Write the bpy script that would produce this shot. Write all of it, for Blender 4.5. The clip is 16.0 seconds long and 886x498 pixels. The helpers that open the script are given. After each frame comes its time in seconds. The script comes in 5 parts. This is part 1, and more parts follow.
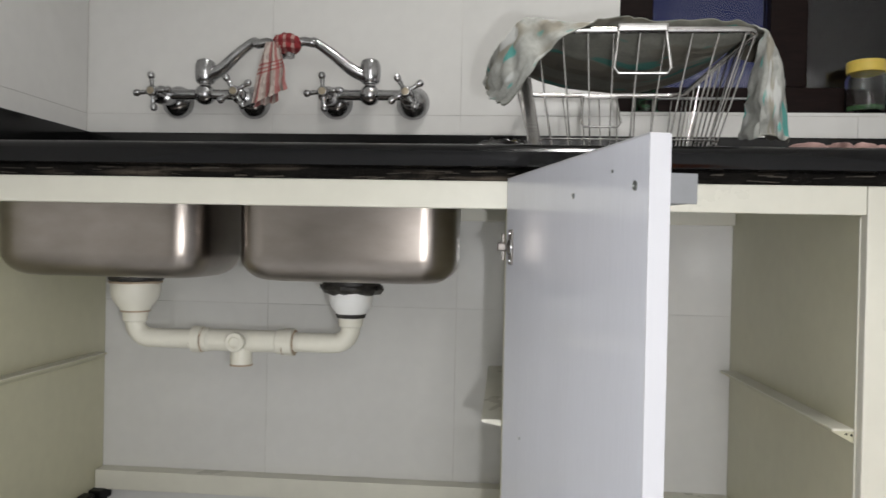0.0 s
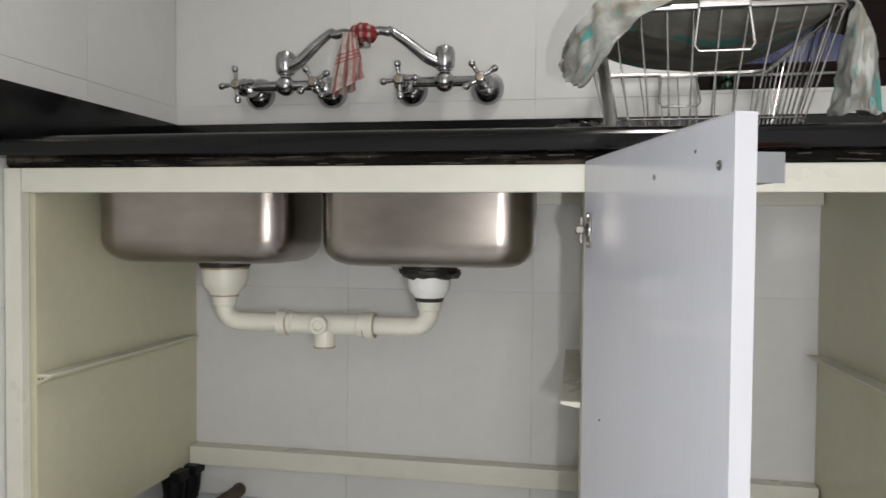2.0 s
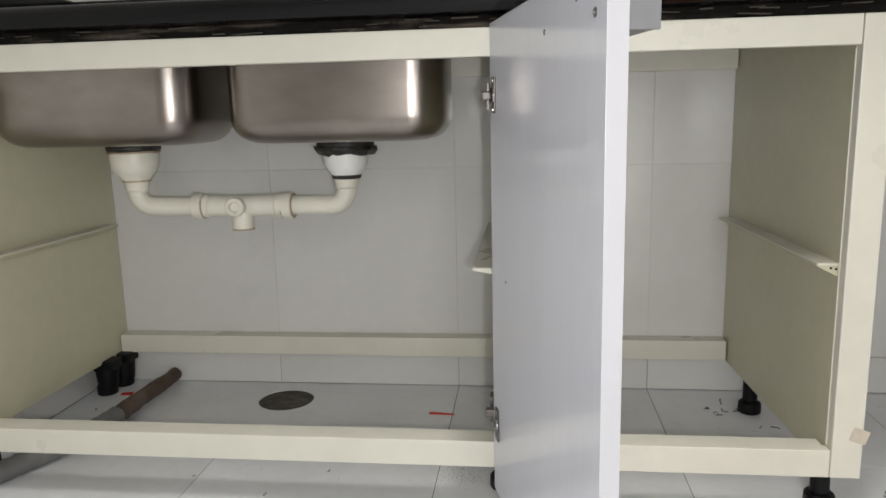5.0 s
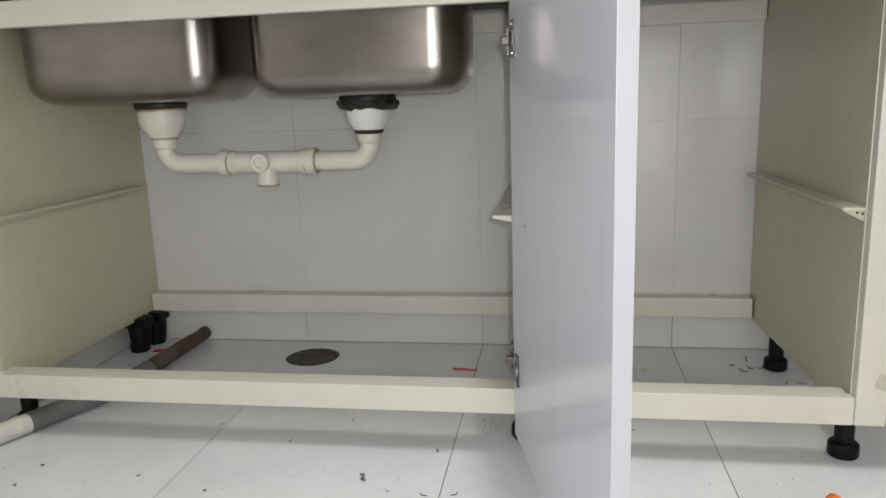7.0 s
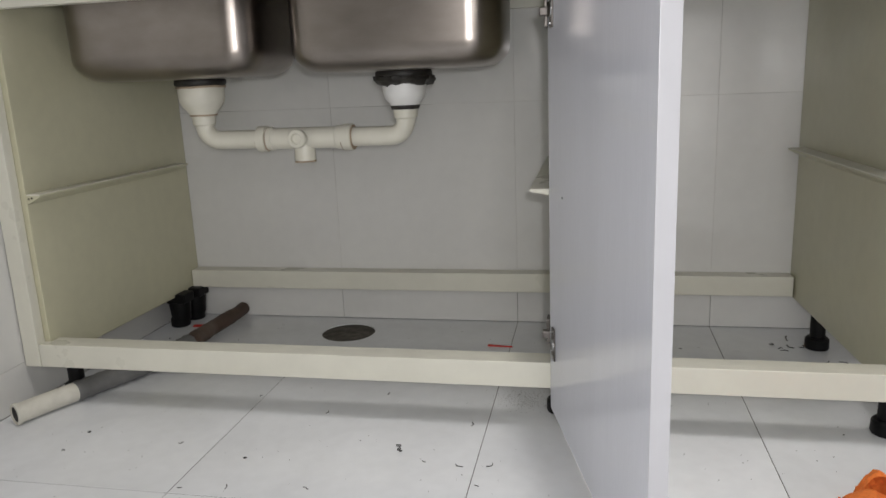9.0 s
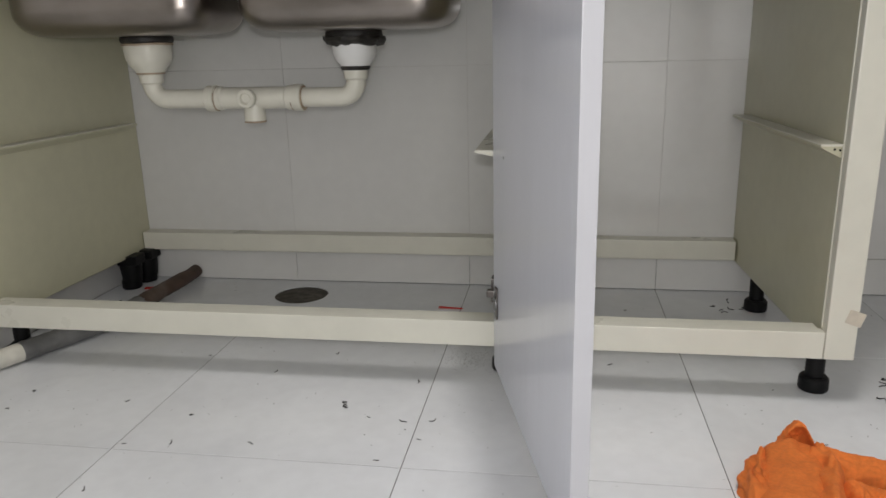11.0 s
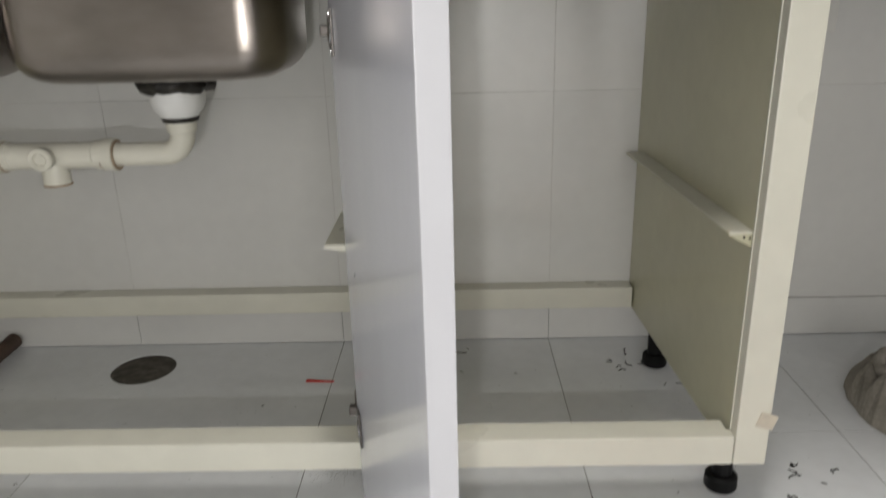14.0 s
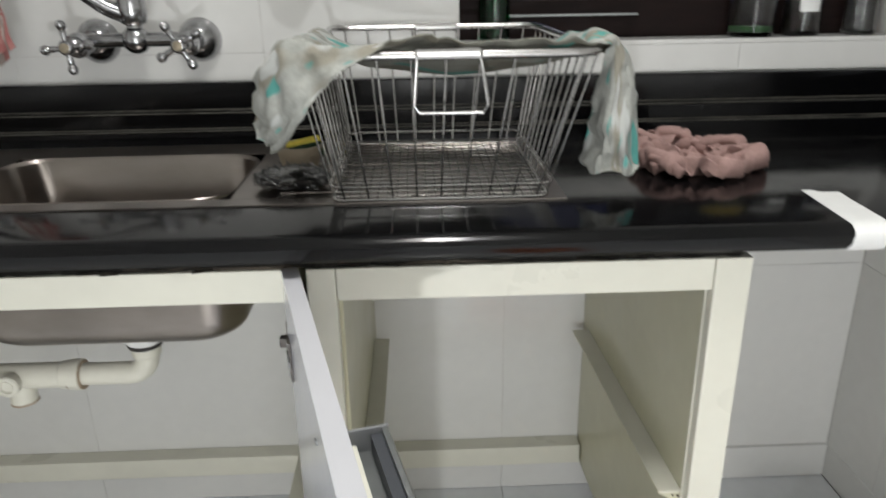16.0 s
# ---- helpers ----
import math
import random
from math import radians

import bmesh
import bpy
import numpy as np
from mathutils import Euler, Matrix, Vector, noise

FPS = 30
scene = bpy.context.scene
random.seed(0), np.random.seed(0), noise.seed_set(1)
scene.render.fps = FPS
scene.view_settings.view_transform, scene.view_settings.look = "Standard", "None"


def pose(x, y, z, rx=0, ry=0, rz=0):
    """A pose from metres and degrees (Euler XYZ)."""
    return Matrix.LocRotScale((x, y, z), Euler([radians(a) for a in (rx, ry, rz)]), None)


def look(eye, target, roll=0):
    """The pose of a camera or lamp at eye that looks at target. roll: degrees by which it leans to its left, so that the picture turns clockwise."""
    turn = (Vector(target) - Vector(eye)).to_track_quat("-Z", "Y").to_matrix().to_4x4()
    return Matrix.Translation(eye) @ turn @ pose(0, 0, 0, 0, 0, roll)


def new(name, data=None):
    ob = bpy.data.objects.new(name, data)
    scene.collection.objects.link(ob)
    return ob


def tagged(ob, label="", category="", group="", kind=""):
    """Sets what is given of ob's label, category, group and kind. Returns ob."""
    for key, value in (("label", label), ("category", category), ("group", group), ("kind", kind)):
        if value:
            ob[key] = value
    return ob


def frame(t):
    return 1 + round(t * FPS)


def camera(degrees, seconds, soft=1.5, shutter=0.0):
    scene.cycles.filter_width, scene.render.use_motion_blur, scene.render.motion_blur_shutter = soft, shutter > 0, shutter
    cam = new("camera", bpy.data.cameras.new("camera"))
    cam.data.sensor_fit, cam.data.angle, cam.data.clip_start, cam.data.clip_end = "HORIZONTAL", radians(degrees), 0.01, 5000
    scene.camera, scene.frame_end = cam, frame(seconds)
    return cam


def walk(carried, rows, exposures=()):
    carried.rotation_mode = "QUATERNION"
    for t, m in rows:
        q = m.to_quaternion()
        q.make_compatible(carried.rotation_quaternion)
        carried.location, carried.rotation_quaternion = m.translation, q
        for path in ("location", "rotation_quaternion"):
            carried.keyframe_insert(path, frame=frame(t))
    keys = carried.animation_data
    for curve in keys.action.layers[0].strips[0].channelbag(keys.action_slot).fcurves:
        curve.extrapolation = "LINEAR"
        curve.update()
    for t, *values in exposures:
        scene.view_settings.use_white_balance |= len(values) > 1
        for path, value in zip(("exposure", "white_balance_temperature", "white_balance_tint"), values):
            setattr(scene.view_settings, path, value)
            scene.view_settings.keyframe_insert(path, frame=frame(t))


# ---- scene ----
cam = camera(62.6, 16.0, 1.5, 0.5)
PATH = [
    (0, (-0.002, -1.156, 0.709), (-0.169, 0.838, 0.693), 1.2),
    (0.5, (-0.011, -1.174, 0.709), (-0.274, 0.808, 0.681), 0.5),
    (1, (-0.011, -1.174, 0.709), (-0.368, 0.793, 0.655), -0.0),
    (1.5, (-0.014, -1.175, 0.708), (-0.435, 0.779, 0.644), -0.1),
    (2, (-0.01, -1.173, 0.707), (-0.371, 0.793, 0.648), 0.5),
    (2.5, (0.008, -1.163, 0.706), (-0.287, 0.813, 0.61), 0.5),
    (3, (0.021, -1.161, 0.704), (-0.217, 0.821, 0.571), 0.0),
    (3.5, (0.039, -1.15, 0.7), (-0.155, 0.831, 0.508), -0.0),
    (4, (0.048, -1.152, 0.699), (-0.141, 0.822, 0.44), -1.1),
    (4.5, (0.051, -1.157, 0.691), (-0.153, 0.806, 0.362), -1.3),
    (7, (0.073, -1.178, 0.625), (-0.235, 0.754, 0.213), -2.0),
    (7.5, (0.072, -1.183, 0.619), (-0.236, 0.742, 0.173), -2.4),
    (8, (0.07, -1.223, 0.62), (-0.304, 0.695, 0.195), -2.5),
    (8.5, (0.065, -1.184, 0.614), (-0.334, 0.727, 0.182), -2.4),
    (11, (0.107, -1.197, 0.592), (-0.201, 0.707, 0.061), -1.4),
    (11.5, (0.12, -1.193, 0.592), (-0.142, 0.714, 0.051), -1.2),
    (12, (0.129, -1.185, 0.591), (-0.062, 0.729, 0.043), -1.2),
    (12.5, (0.153, -1.165, 0.606), (0.038, 0.772, 0.123), -1.3),
    (13, (0.159, -1.079, 0.6), (0.05, 0.85, 0.081), -1.8),
    (13.5, (0.138, -0.981, 0.618), (0.099, 0.911, -0.031), -1.5),
    (14, (0.148, -0.91, 0.745), (0.11, 0.977, 0.082), -1.5),
    (14.5, (0.182, -0.85, 0.887), (0.248, 0.992, 0.111), -1.4),
    (15, (0.189, -0.863, 1.019), (0.304, 0.986, 0.264), -1.3),
    (15.5, (0.171, -0.858, 1.099), (0.342, 0.99, 0.354), -0.9),
    (16, (0.173, -0.842, 1.148), (0.235, 1.03, 0.445), -0.9),
]
walk(cam, [(t, look(eye, target, roll)) for t, eye, target, roll in PATH], exposures=[(0, 0.24, 6550, 10), (3, 0.20, 6600, 10), (4.5, 0.16, 6700, 10), (8, -0.02, 6600, 11), (11, -0.26, 6650, 11), (12.5, -0.26, 6650, 10), (13.5, -0.14, 6700, 10), (14.5, -0.07, 6800, 9), (15.0, 0.13, 6600, 9), (16, 0.36, 6450, 8)])

# ---- world and lamps ----
world = bpy.data.worlds.new("dusk")
scene.world = world
world.use_nodes = True
world.node_tree.nodes["Background"].inputs[0].default_value = (0.10, 0.12, 0.34, 1)
world.node_tree.nodes["Background"].inputs[1].default_value = 0.17


def area_lamp(name, eye, target, sx, sy, power, colour, spread=180):
    data = bpy.data.lights.new(name, "AREA")
    data.shape, data.size, data.size_y, data.energy, data.color = "RECTANGLE", sx, sy, power, colour
    data.spread = radians(spread)
    ob = new(name, data)
    ob.matrix_world = look(eye, target)
    return ob


# the kitchen's ceiling tube, an added fill from behind, and the phone's torch
area_lamp("ceiling_tube_light", (0.25, -0.42, 2.58), (0.25, -0.42, 0), 0.10, 0.60, 7.8, (1.0, 0.98, 0.95), 105)
# guessed fill lamp behind the camera, not a known source
area_lamp("rear_fill_light", (0.42, -2.96, 1.02), (0.42, 0, 1.02), 0.96, 1.98, 21.5, (1.0, 0.992, 0.965))
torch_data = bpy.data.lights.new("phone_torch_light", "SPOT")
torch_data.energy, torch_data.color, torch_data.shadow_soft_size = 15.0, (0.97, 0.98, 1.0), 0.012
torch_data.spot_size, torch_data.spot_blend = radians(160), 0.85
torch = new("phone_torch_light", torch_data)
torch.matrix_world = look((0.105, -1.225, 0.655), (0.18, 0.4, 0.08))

# ---- materials ----


def material(name, colour, rough=0.5, metal=0.0, grain=0.0, scale=20.0, stain=0.0, stain_scale=3.0, stain_colour=None,
             bump=0.0, bump_scale=60.0, stretch=(1, 1, 1), coat=0.0, piece=0.0, rough_var=0.0, spec=0.5):
    mat = bpy.data.materials.new(name)
    mat.use_nodes = True
    nt = mat.node_tree
    n, l = nt.nodes, nt.links
    p = n["Principled BSDF"]
    p.inputs["Metallic"].default_value = metal
    p.inputs["Roughness"].default_value = rough
    p.inputs["Specular IOR Level"].default_value = spec
    p.inputs["Coat Weight"].default_value = coat
    p.inputs["Coat Roughness"].default_value = 0.08
    tc = n.new("ShaderNodeTexCoord")
    mp = n.new("ShaderNodeMapping")
    mp.inputs["Scale"].default_value = stretch
    l.new(tc.outputs["Object"], mp.inputs["Vector"])
    rgb = n.new("ShaderNodeRGB")
    rgb.outputs[0].default_value = (*colour, 1)
    out = rgb.outputs[0]

    def tone(source, amount, low, high):
        ramp = n.new("ShaderNodeMapRange")
        ramp.inputs[1].default_value, ramp.inputs[2].default_value = low, high
        ramp.inputs[3].default_value, ramp.inputs[4].default_value = 1 - amount, 1 + amount * 0.6
        l.new(source, ramp.inputs[0])
        return ramp.outputs[0]

    def times(colour_socket, factor):
        mul = n.new("ShaderNodeVectorMath")
        mul.operation = "SCALE"
        l.new(colour_socket, mul.inputs[0])
        l.new(factor, mul.inputs[3])
        return mul.outputs[0]

    def noise_node(sc, detail=4):
        t = n.new("ShaderNodeTexNoise")
        t.inputs["Scale"].default_value, t.inputs["Detail"].default_value = sc, detail
        l.new(mp.outputs[0], t.inputs["Vector"])
        return t.outputs["Fac"]

    if grain:
        out = times(out, tone(noise_node(scale), grain, 0.3, 0.7))
    if stain:
        fac = noise_node(stain_scale, 6)
        if stain_colour:
            ramp = n.new("ShaderNodeMapRange")
            ramp.inputs[1].default_value, ramp.inputs[2].default_value = 0.52, 0.72
            ramp.inputs[4].default_value = stain
            l.new(fac, ramp.inputs[0])
            mix = n.new("ShaderNodeMix")
            mix.data_type = "RGBA"
            l.new(ramp.outputs[0], mix.inputs[0])
            l.new(out, mix.inputs[6])
            mix.inputs[7].default_value = (*stain_colour, 1)
            out = mix.outputs[2]
        else:
            out = times(out, tone(fac, stain, 0.3, 0.7))
    if piece:
        info = n.new("ShaderNodeObjectInfo")
        out = times(out, tone(info.outputs["Random"], piece, 0.0, 1.0))
    l.new(out, p.inputs["Base Color"])
    if rough_var:
        r = n.new("ShaderNodeMapRange")
        r.inputs[1].default_value, r.inputs[2].default_value = 0.3, 0.7
        r.inputs[3].default_value, r.inputs[4].default_value = max(0.02, rough - rough_var), rough + rough_var
        l.new(noise_node(9.0, 5), r.inputs[0])
        l.new(r.outputs[0], p.inputs["Roughness"])
    if bump:
        b = n.new("ShaderNodeBump")
        b.inputs["Strength"].default_value, b.inputs["Distance"].default_value = bump, 0.002
        l.new(noise_node(bump_scale, 3), b.inputs["Height"])
        l.new(b.outputs[0], p.inputs["Normal"])
    return mat


def glass(name, colour, rough=0.02):
    mat = bpy.data.materials.new(name)
    mat.use_nodes = True
    p = mat.node_tree.nodes["Principled BSDF"]
    p.inputs["Base Color"].default_value = (*colour, 1)
    p.inputs["Roughness"].default_value = rough
    p.inputs["Transmission Weight"].default_value = 1.0
    p.inputs["IOR"].default_value = 1.45
    return mat


M_WALL_TILE = material("glazed_wall_tile", (0.69, 0.685, 0.667), 0.16, grain=0.02, scale=30, stain=0.03, stain_scale=2.5, bump=0.06, bump_scale=14, piece=0.02, rough_var=0.04)
M_FLOOR_TILE = material("glazed_floor_tile", (0.79, 0.805, 0.83), 0.20, grain=0.03, scale=40, stain=0.09, stain_scale=3.5, bump=0.05, bump_scale=30, piece=0.02, rough_var=0.07)
M_GROUT = material("dark_grout", (0.06, 0.057, 0.052), 0.9, grain=0.2, scale=80)
M_GROUT_WALL = material("pale_wall_grout", (0.60, 0.585, 0.56), 0.8, grain=0.10, scale=60, stain=0.95, stain_scale=5.5, stain_colour=(0.03, 0.027, 0.024))
M_PLASTER = material("plaster", (0.62, 0.61, 0.59), 0.85, grain=0.05, scale=12, bump=0.2)
M_CEIL = material("ceiling_paint", (0.78, 0.78, 0.76), 0.9, grain=0.03, scale=8, bump=0.1)
M_CREAM = material("cream_gloss_paint", (0.715, 0.70, 0.61), 0.33, grain=0.03, scale=25, stain=0.05, stain_scale=4, bump=0.12, bump_scale=45, stretch=(1, 1, 1), rough_var=0.08)
# the frame's cream, darkened and yellowed in colour for the dim inside
M_CREAM_SHADED = material("shaded_cream_laminate", (0.57, 0.55, 0.395), 0.34, coat=0.25, grain=0.03, scale=35, stain=0.05, stain_scale=3, bump=0.10, bump_scale=70, rough_var=0.06)
M_DOOR = material("white_woodgrain_laminate", (0.735, 0.75, 0.825), 0.12, grain=0.025, scale=60, stain=0.03, stain_scale=2, bump=0.04, bump_scale=70, stretch=(6, 6, 0.35))
M_EDGE = material("white_edge_band", (0.52, 0.52, 0.55), 0.35, grain=0.02, scale=20)
M_GRANITE = material("black_granite", (0.0035, 0.0035, 0.004), 0.13, spec=0.28, grain=0.35, scale=220, stain=0.25, stain_scale=4, stain_colour=(0.010, 0.0098, 0.0092), bump=0.03, bump_scale=16, rough_var=0.05)
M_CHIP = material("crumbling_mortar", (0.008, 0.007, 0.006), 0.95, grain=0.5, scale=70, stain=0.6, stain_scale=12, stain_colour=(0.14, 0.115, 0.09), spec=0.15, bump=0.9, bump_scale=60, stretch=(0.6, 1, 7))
M_CHIP_PALE = material("pale_mortar_chip", (0.065, 0.055, 0.043), 0.9, grain=0.4, scale=80, bump=0.5, piece=0.5)
M_SHRED = material("dark_rubber_shred", (0.022, 0.022, 0.022), 0.7, grain=0.3, scale=200)
M_GRIT = material("grey_grit", (0.12, 0.115, 0.105), 0.95, grain=0.4, scale=300)
M_DUST = material("dusty_joint", (0.085, 0.08, 0.068), 0.9, grain=0.3, scale=40, stain=0.8, stain_scale=9, stain_colour=(0.02, 0.019, 0.017))
M_STEEL = material("brushed_steel", (0.315, 0.282, 0.257), 0.28, 1.0, grain=0.10, scale=14, stain=0.16, stain_scale=5, stretch=(1, 1, 2))
M_WIRE = material("steel_wire", (0.50, 0.49, 0.48), 0.25, 1.0, grain=0.08, scale=50)
M_CHROME = material("worn_chrome", (0.42, 0.42, 0.43), 0.18, 1.0, grain=0.12, scale=60, stain=0.25, stain_scale=25, rough_var=0.08)
M_HINGE = material("dull_hinge_steel", (0.16, 0.145, 0.135), 0.38, 0.8, grain=0.2, scale=60)
M_BRASS = material("handle_button", (0.36, 0.31, 0.23), 0.4, 0.8, grain=0.2, scale=90)
M_PVC = material("cream_pvc", (0.74, 0.72, 0.63), 0.32, grain=0.03, scale=30, stain=0.07, stain_scale=12, rough_var=0.06)
M_PVC_W = material("white_pvc", (0.80, 0.80, 0.79), 0.30, grain=0.02, scale=30, stain=0.25, stain_scale=22, stain_colour=(0.55, 0.50, 0.44))
M_RUST = material("brown_sealant_ring", (0.42, 0.33, 0.24), 0.7, grain=0.3, scale=60)
M_BLACK = material("black_plastic", (0.004, 0.004, 0.0045), 0.5, spec=0.25, grain=0.2, scale=40, bump=0.1)
M_RUBBER = material("black_sealant", (0.018, 0.016, 0.014), 0.5, grain=0.4, scale=90, stain=0.3, stain_scale=50, stain_colour=(0.10, 0.09, 0.07), bump=0.5, bump_scale=120)
M_PIPE_OLD = material("dirty_brown_pipe", (0.088, 0.053, 0.038), 0.65, grain=0.3, scale=30, stain=0.6, stain_scale=14, stain_colour=(0.15, 0.12, 0.10), bump=0.4, bump_scale=60)
M_PIPE_GREY = material("grey_hose", (0.17, 0.17, 0.168), 0.5, grain=0.2, scale=30, stain=0.6, stain_scale=11, stain_colour=(0.11, 0.10, 0.09))
M_PIPE_CREAM = material("cream_hose_end", (0.62, 0.60, 0.53), 0.45, grain=0.1, scale=40)
M_WOOD = material("dark_brown_window_wood", (0.009, 0.004, 0.0035), 0.5, spec=0.12, grain=0.3, scale=14, stain=0.2, stain_scale=30, stretch=(1, 1, 6), bump=0.15)
M_ALU = material("brushed_aluminium", (0.24, 0.25, 0.25), 0.35, 0.7, grain=0.05, scale=60)
M_ALU_DARK = material("dark_groove", (0.07, 0.075, 0.085), 0.4, 0.3)
M_CLEAR_CAP = material("milky_end_cap", (0.21, 0.215, 0.225), 0.3, grain=0.05, scale=60)
M_ORANGE = material("orange_cotton", (0.76, 0.195, 0.035), 0.9, grain=0.12, scale=180, stain=0.10, stain_scale=12, bump=0.5, bump_scale=500)
M_PINK = material("dusty_pink_cotton", (0.37, 0.235, 0.215), 0.92, grain=0.12, scale=160, stain=0.16, stain_scale=16, bump=0.5, bump_scale=450)
M_BEIGE = material("grey_beige_canvas", (0.34, 0.31, 0.27), 0.9, grain=0.15, scale=140, stain=0.28, stain_scale=9, bump=0.5, bump_scale=400)
M_BEIGE_DARK = material("dark_striped_lining", (0.045, 0.035, 0.035), 0.9, grain=0.2, scale=120)
M_YELLOW = material("yellow_foam", (0.75, 0.62, 0.10), 0.9, grain=0.2, scale=150, bump=0.8, bump_scale=200)
M_GREEN_PAD = material("dark_green_scourer", (0.02, 0.05, 0.02), 0.95, grain=0.4, scale=200, bump=0.8, bump_scale=250)
M_TAN = material("tan_plastic", (0.36, 0.30, 0.22), 0.5, grain=0.12, scale=50)
M_WOOL = material("steel_wool", (0.22, 0.22, 0.22), 0.28, 1.0, grain=0.4, scale=200)
M_RED = material("red_plastic", (0.55, 0.03, 0.02), 0.4)
M_TAPE = material("white_tape", (0.80, 0.80, 0.79), 0.5, grain=0.05, scale=40, bump=0.2, bump_scale=30)
M_OLD_TAPE = material("yellowed_tape", (0.62, 0.56, 0.46), 0.45, grain=0.15, scale=60)
M_GLASS = glass("clear_glass", (0.95, 0.97, 0.97))
M_PANE = glass("window_glass", (0.92, 0.94, 0.98))
M_GREEN_GLASS = glass("green_glass", (0.02, 0.35, 0.12))
M_GREEN_STUFF = material("green_granules", (0.03, 0.13, 0.03), 0.8, grain=0.4, scale=150)
M_LID_YELLOW = material("yellow_lid", (0.70, 0.52, 0.10), 0.45, grain=0.08, scale=40)
M_LID_WHITE = material("white_lid", (0.72, 0.72, 0.70), 0.45)
M_SOCKET = material("socket_plastic", (0.70, 0.69, 0.66), 0.35, grain=0.03, scale=30)
M_HOLE = material("drain_dirt", (0.085, 0.075, 0.062), 0.85, grain=0.4, scale=50, stain=0.6, stain_scale=25, stain_colour=(0.17, 0.15, 0.125), bump=0.6)
M_LAMP = bpy.data.materials.new("lamp_glow")
M_LAMP.use_nodes = True
M_LAMP.node_tree.nodes["Principled BSDF"].inputs["Emission Color"].default_value = (1, 0.97, 0.92, 1)
M_LAMP.node_tree.nodes["Principled BSDF"].inputs["Emission Strength"].default_value = 4.0


def patterned(name, base, marks):
    """A cloth with blotched or checked marks: marks is a list of (kind, colour, scale, threshold)."""
    mat = material(name, base, 0.92, grain=0.10, scale=160, stain=0.12, stain_scale=10, bump=0.4, bump_scale=400)
    nt = mat.node_tree
    n, l = nt.nodes, nt.links
    p = n["Principled BSDF"]
    source = p.inputs["Base Color"].links[0].from_socket
    uv = n.new("ShaderNodeUVMap")
    for kind, colour, sc, threshold in marks:
        if kind == "blotch":
            t = n.new("ShaderNodeTexNoise")
            t.inputs["Scale"].default_value, t.inputs["Detail"].default_value = sc, 1.5
            l.new(uv.outputs[0], t.inputs["Vector"])
            fac = t.outputs["Fac"]
        else:
            t = n.new("ShaderNodeTexWave")
            t.bands_direction = "Y" if kind == "bands" else kind
            t.inputs["Scale"].default_value, t.inputs["Distortion"].default_value = sc, 0.0
            l.new(uv.outputs[0], t.inputs["Vector"])
            fac = t.outputs["Fac"]
        if kind == "bands":
            split = n.new("ShaderNodeSeparateXYZ")
            l.new(uv.outputs[0], split.inputs[0])
            within = n.new("ShaderNodeMath")
            within.operation = "COMPARE"
            within.inputs[1].default_value, within.inputs[2].default_value = 0.45, 0.11
            l.new(split.outputs[1], within.inputs[0])
            both = n.new("ShaderNodeMath")
            both.operation = "MULTIPLY"
            l.new(fac, both.inputs[0])
            l.new(within.outputs[0], both.inputs[1])
            fac = both.outputs[0]
        m = n.new("ShaderNodeMapRange")
        m.inputs[1].default_value, m.inputs[2].default_value = threshold, threshold + 0.04
        m.inputs[4].default_value = 0.85 if kind == "blotch" else 0.65
        l.new(fac, m.inputs[0])
        mix = n.new("ShaderNodeMix")
        mix.data_type = "RGBA"
        l.new(m.outputs[0], mix.inputs[0])
        l.new(source, mix.inputs[6])
        mix.inputs[7].default_value = (*colour, 1)
        source = mix.outputs[2]
    l.new(source, p.inputs["Base Color"])
    return mat


M_DRAPE = patterned("printed_tea_towel", (0.33, 0.335, 0.31), [("blotch", (0.24, 0.22, 0.175), 4.0, 0.52), ("blotch", (0.46, 0.47, 0.46), 8.0, 0.58), ("blotch", (0.05, 0.30, 0.27), 10.0, 0.605)])
# the towel's other face: the same print in about half the tone
M_DRAPE_BACK = patterned("tea_towel_darker_face", (0.17, 0.17, 0.145), [("blotch", (0.12, 0.11, 0.085), 4.0, 0.50), ("blotch", (0.035, 0.17, 0.145), 9.0, 0.61)])
M_CHECK = patterned("red_check_cloth", (0.50, 0.43, 0.39), [("blotch", (0.34, 0.28, 0.25), 6.0, 0.52), ("X", (0.29, 0.022, 0.027), 1.1, 0.66), ("bands", (0.27, 0.015, 0.02), 4.6, 0.55)])
M_CHECK_KNOT = patterned("red_check_knot", (0.27, 0.025, 0.03), [("X", (0.50, 0.36, 0.32), 1.5, 0.66), ("Y", (0.15, 0.012, 0.016), 1.7, 0.60)])

# ---- mesh helpers ----
ORIGIN = {}


def thing(name, base, label, category, group="", kind=""):
    ob = new(name)
    ob.empty_display_size = 0.05
    ob.location = base
    ORIGIN[ob.name] = Vector(base)
    return tagged(ob, label, category, group, kind)


def part(name, bm, mat, parent=None, label="", smooth=False):
    """One mesh object of a bmesh in world places, under a thing or a part."""
    me = bpy.data.meshes.new(name)
    origin = ORIGIN[parent.name] if parent else Vector((0, 0, 0))
    if not parent:
        zs = [v.co.z for v in bm.verts]
        origin = Vector((sum(v.co.x for v in bm.verts) / len(zs), sum(v.co.y for v in bm.verts) / len(zs), min(zs)))
    bmesh.ops.translate(bm, verts=bm.verts, vec=-origin)
    bm.normal_update()
    bm.to_mesh(me)
    bm.free()
    if smooth:
        me.polygons.foreach_set("use_smooth", [True] * len(me.polygons))
        me.set_sharp_from_angle(angle=radians(38))
    me.materials.append(mat)
    ob = new(name, me)
    ORIGIN[ob.name] = origin
    if parent:
        ob.parent = parent
    else:
        ob.location = origin
    if label:
        ob["label"] = label
    return ob


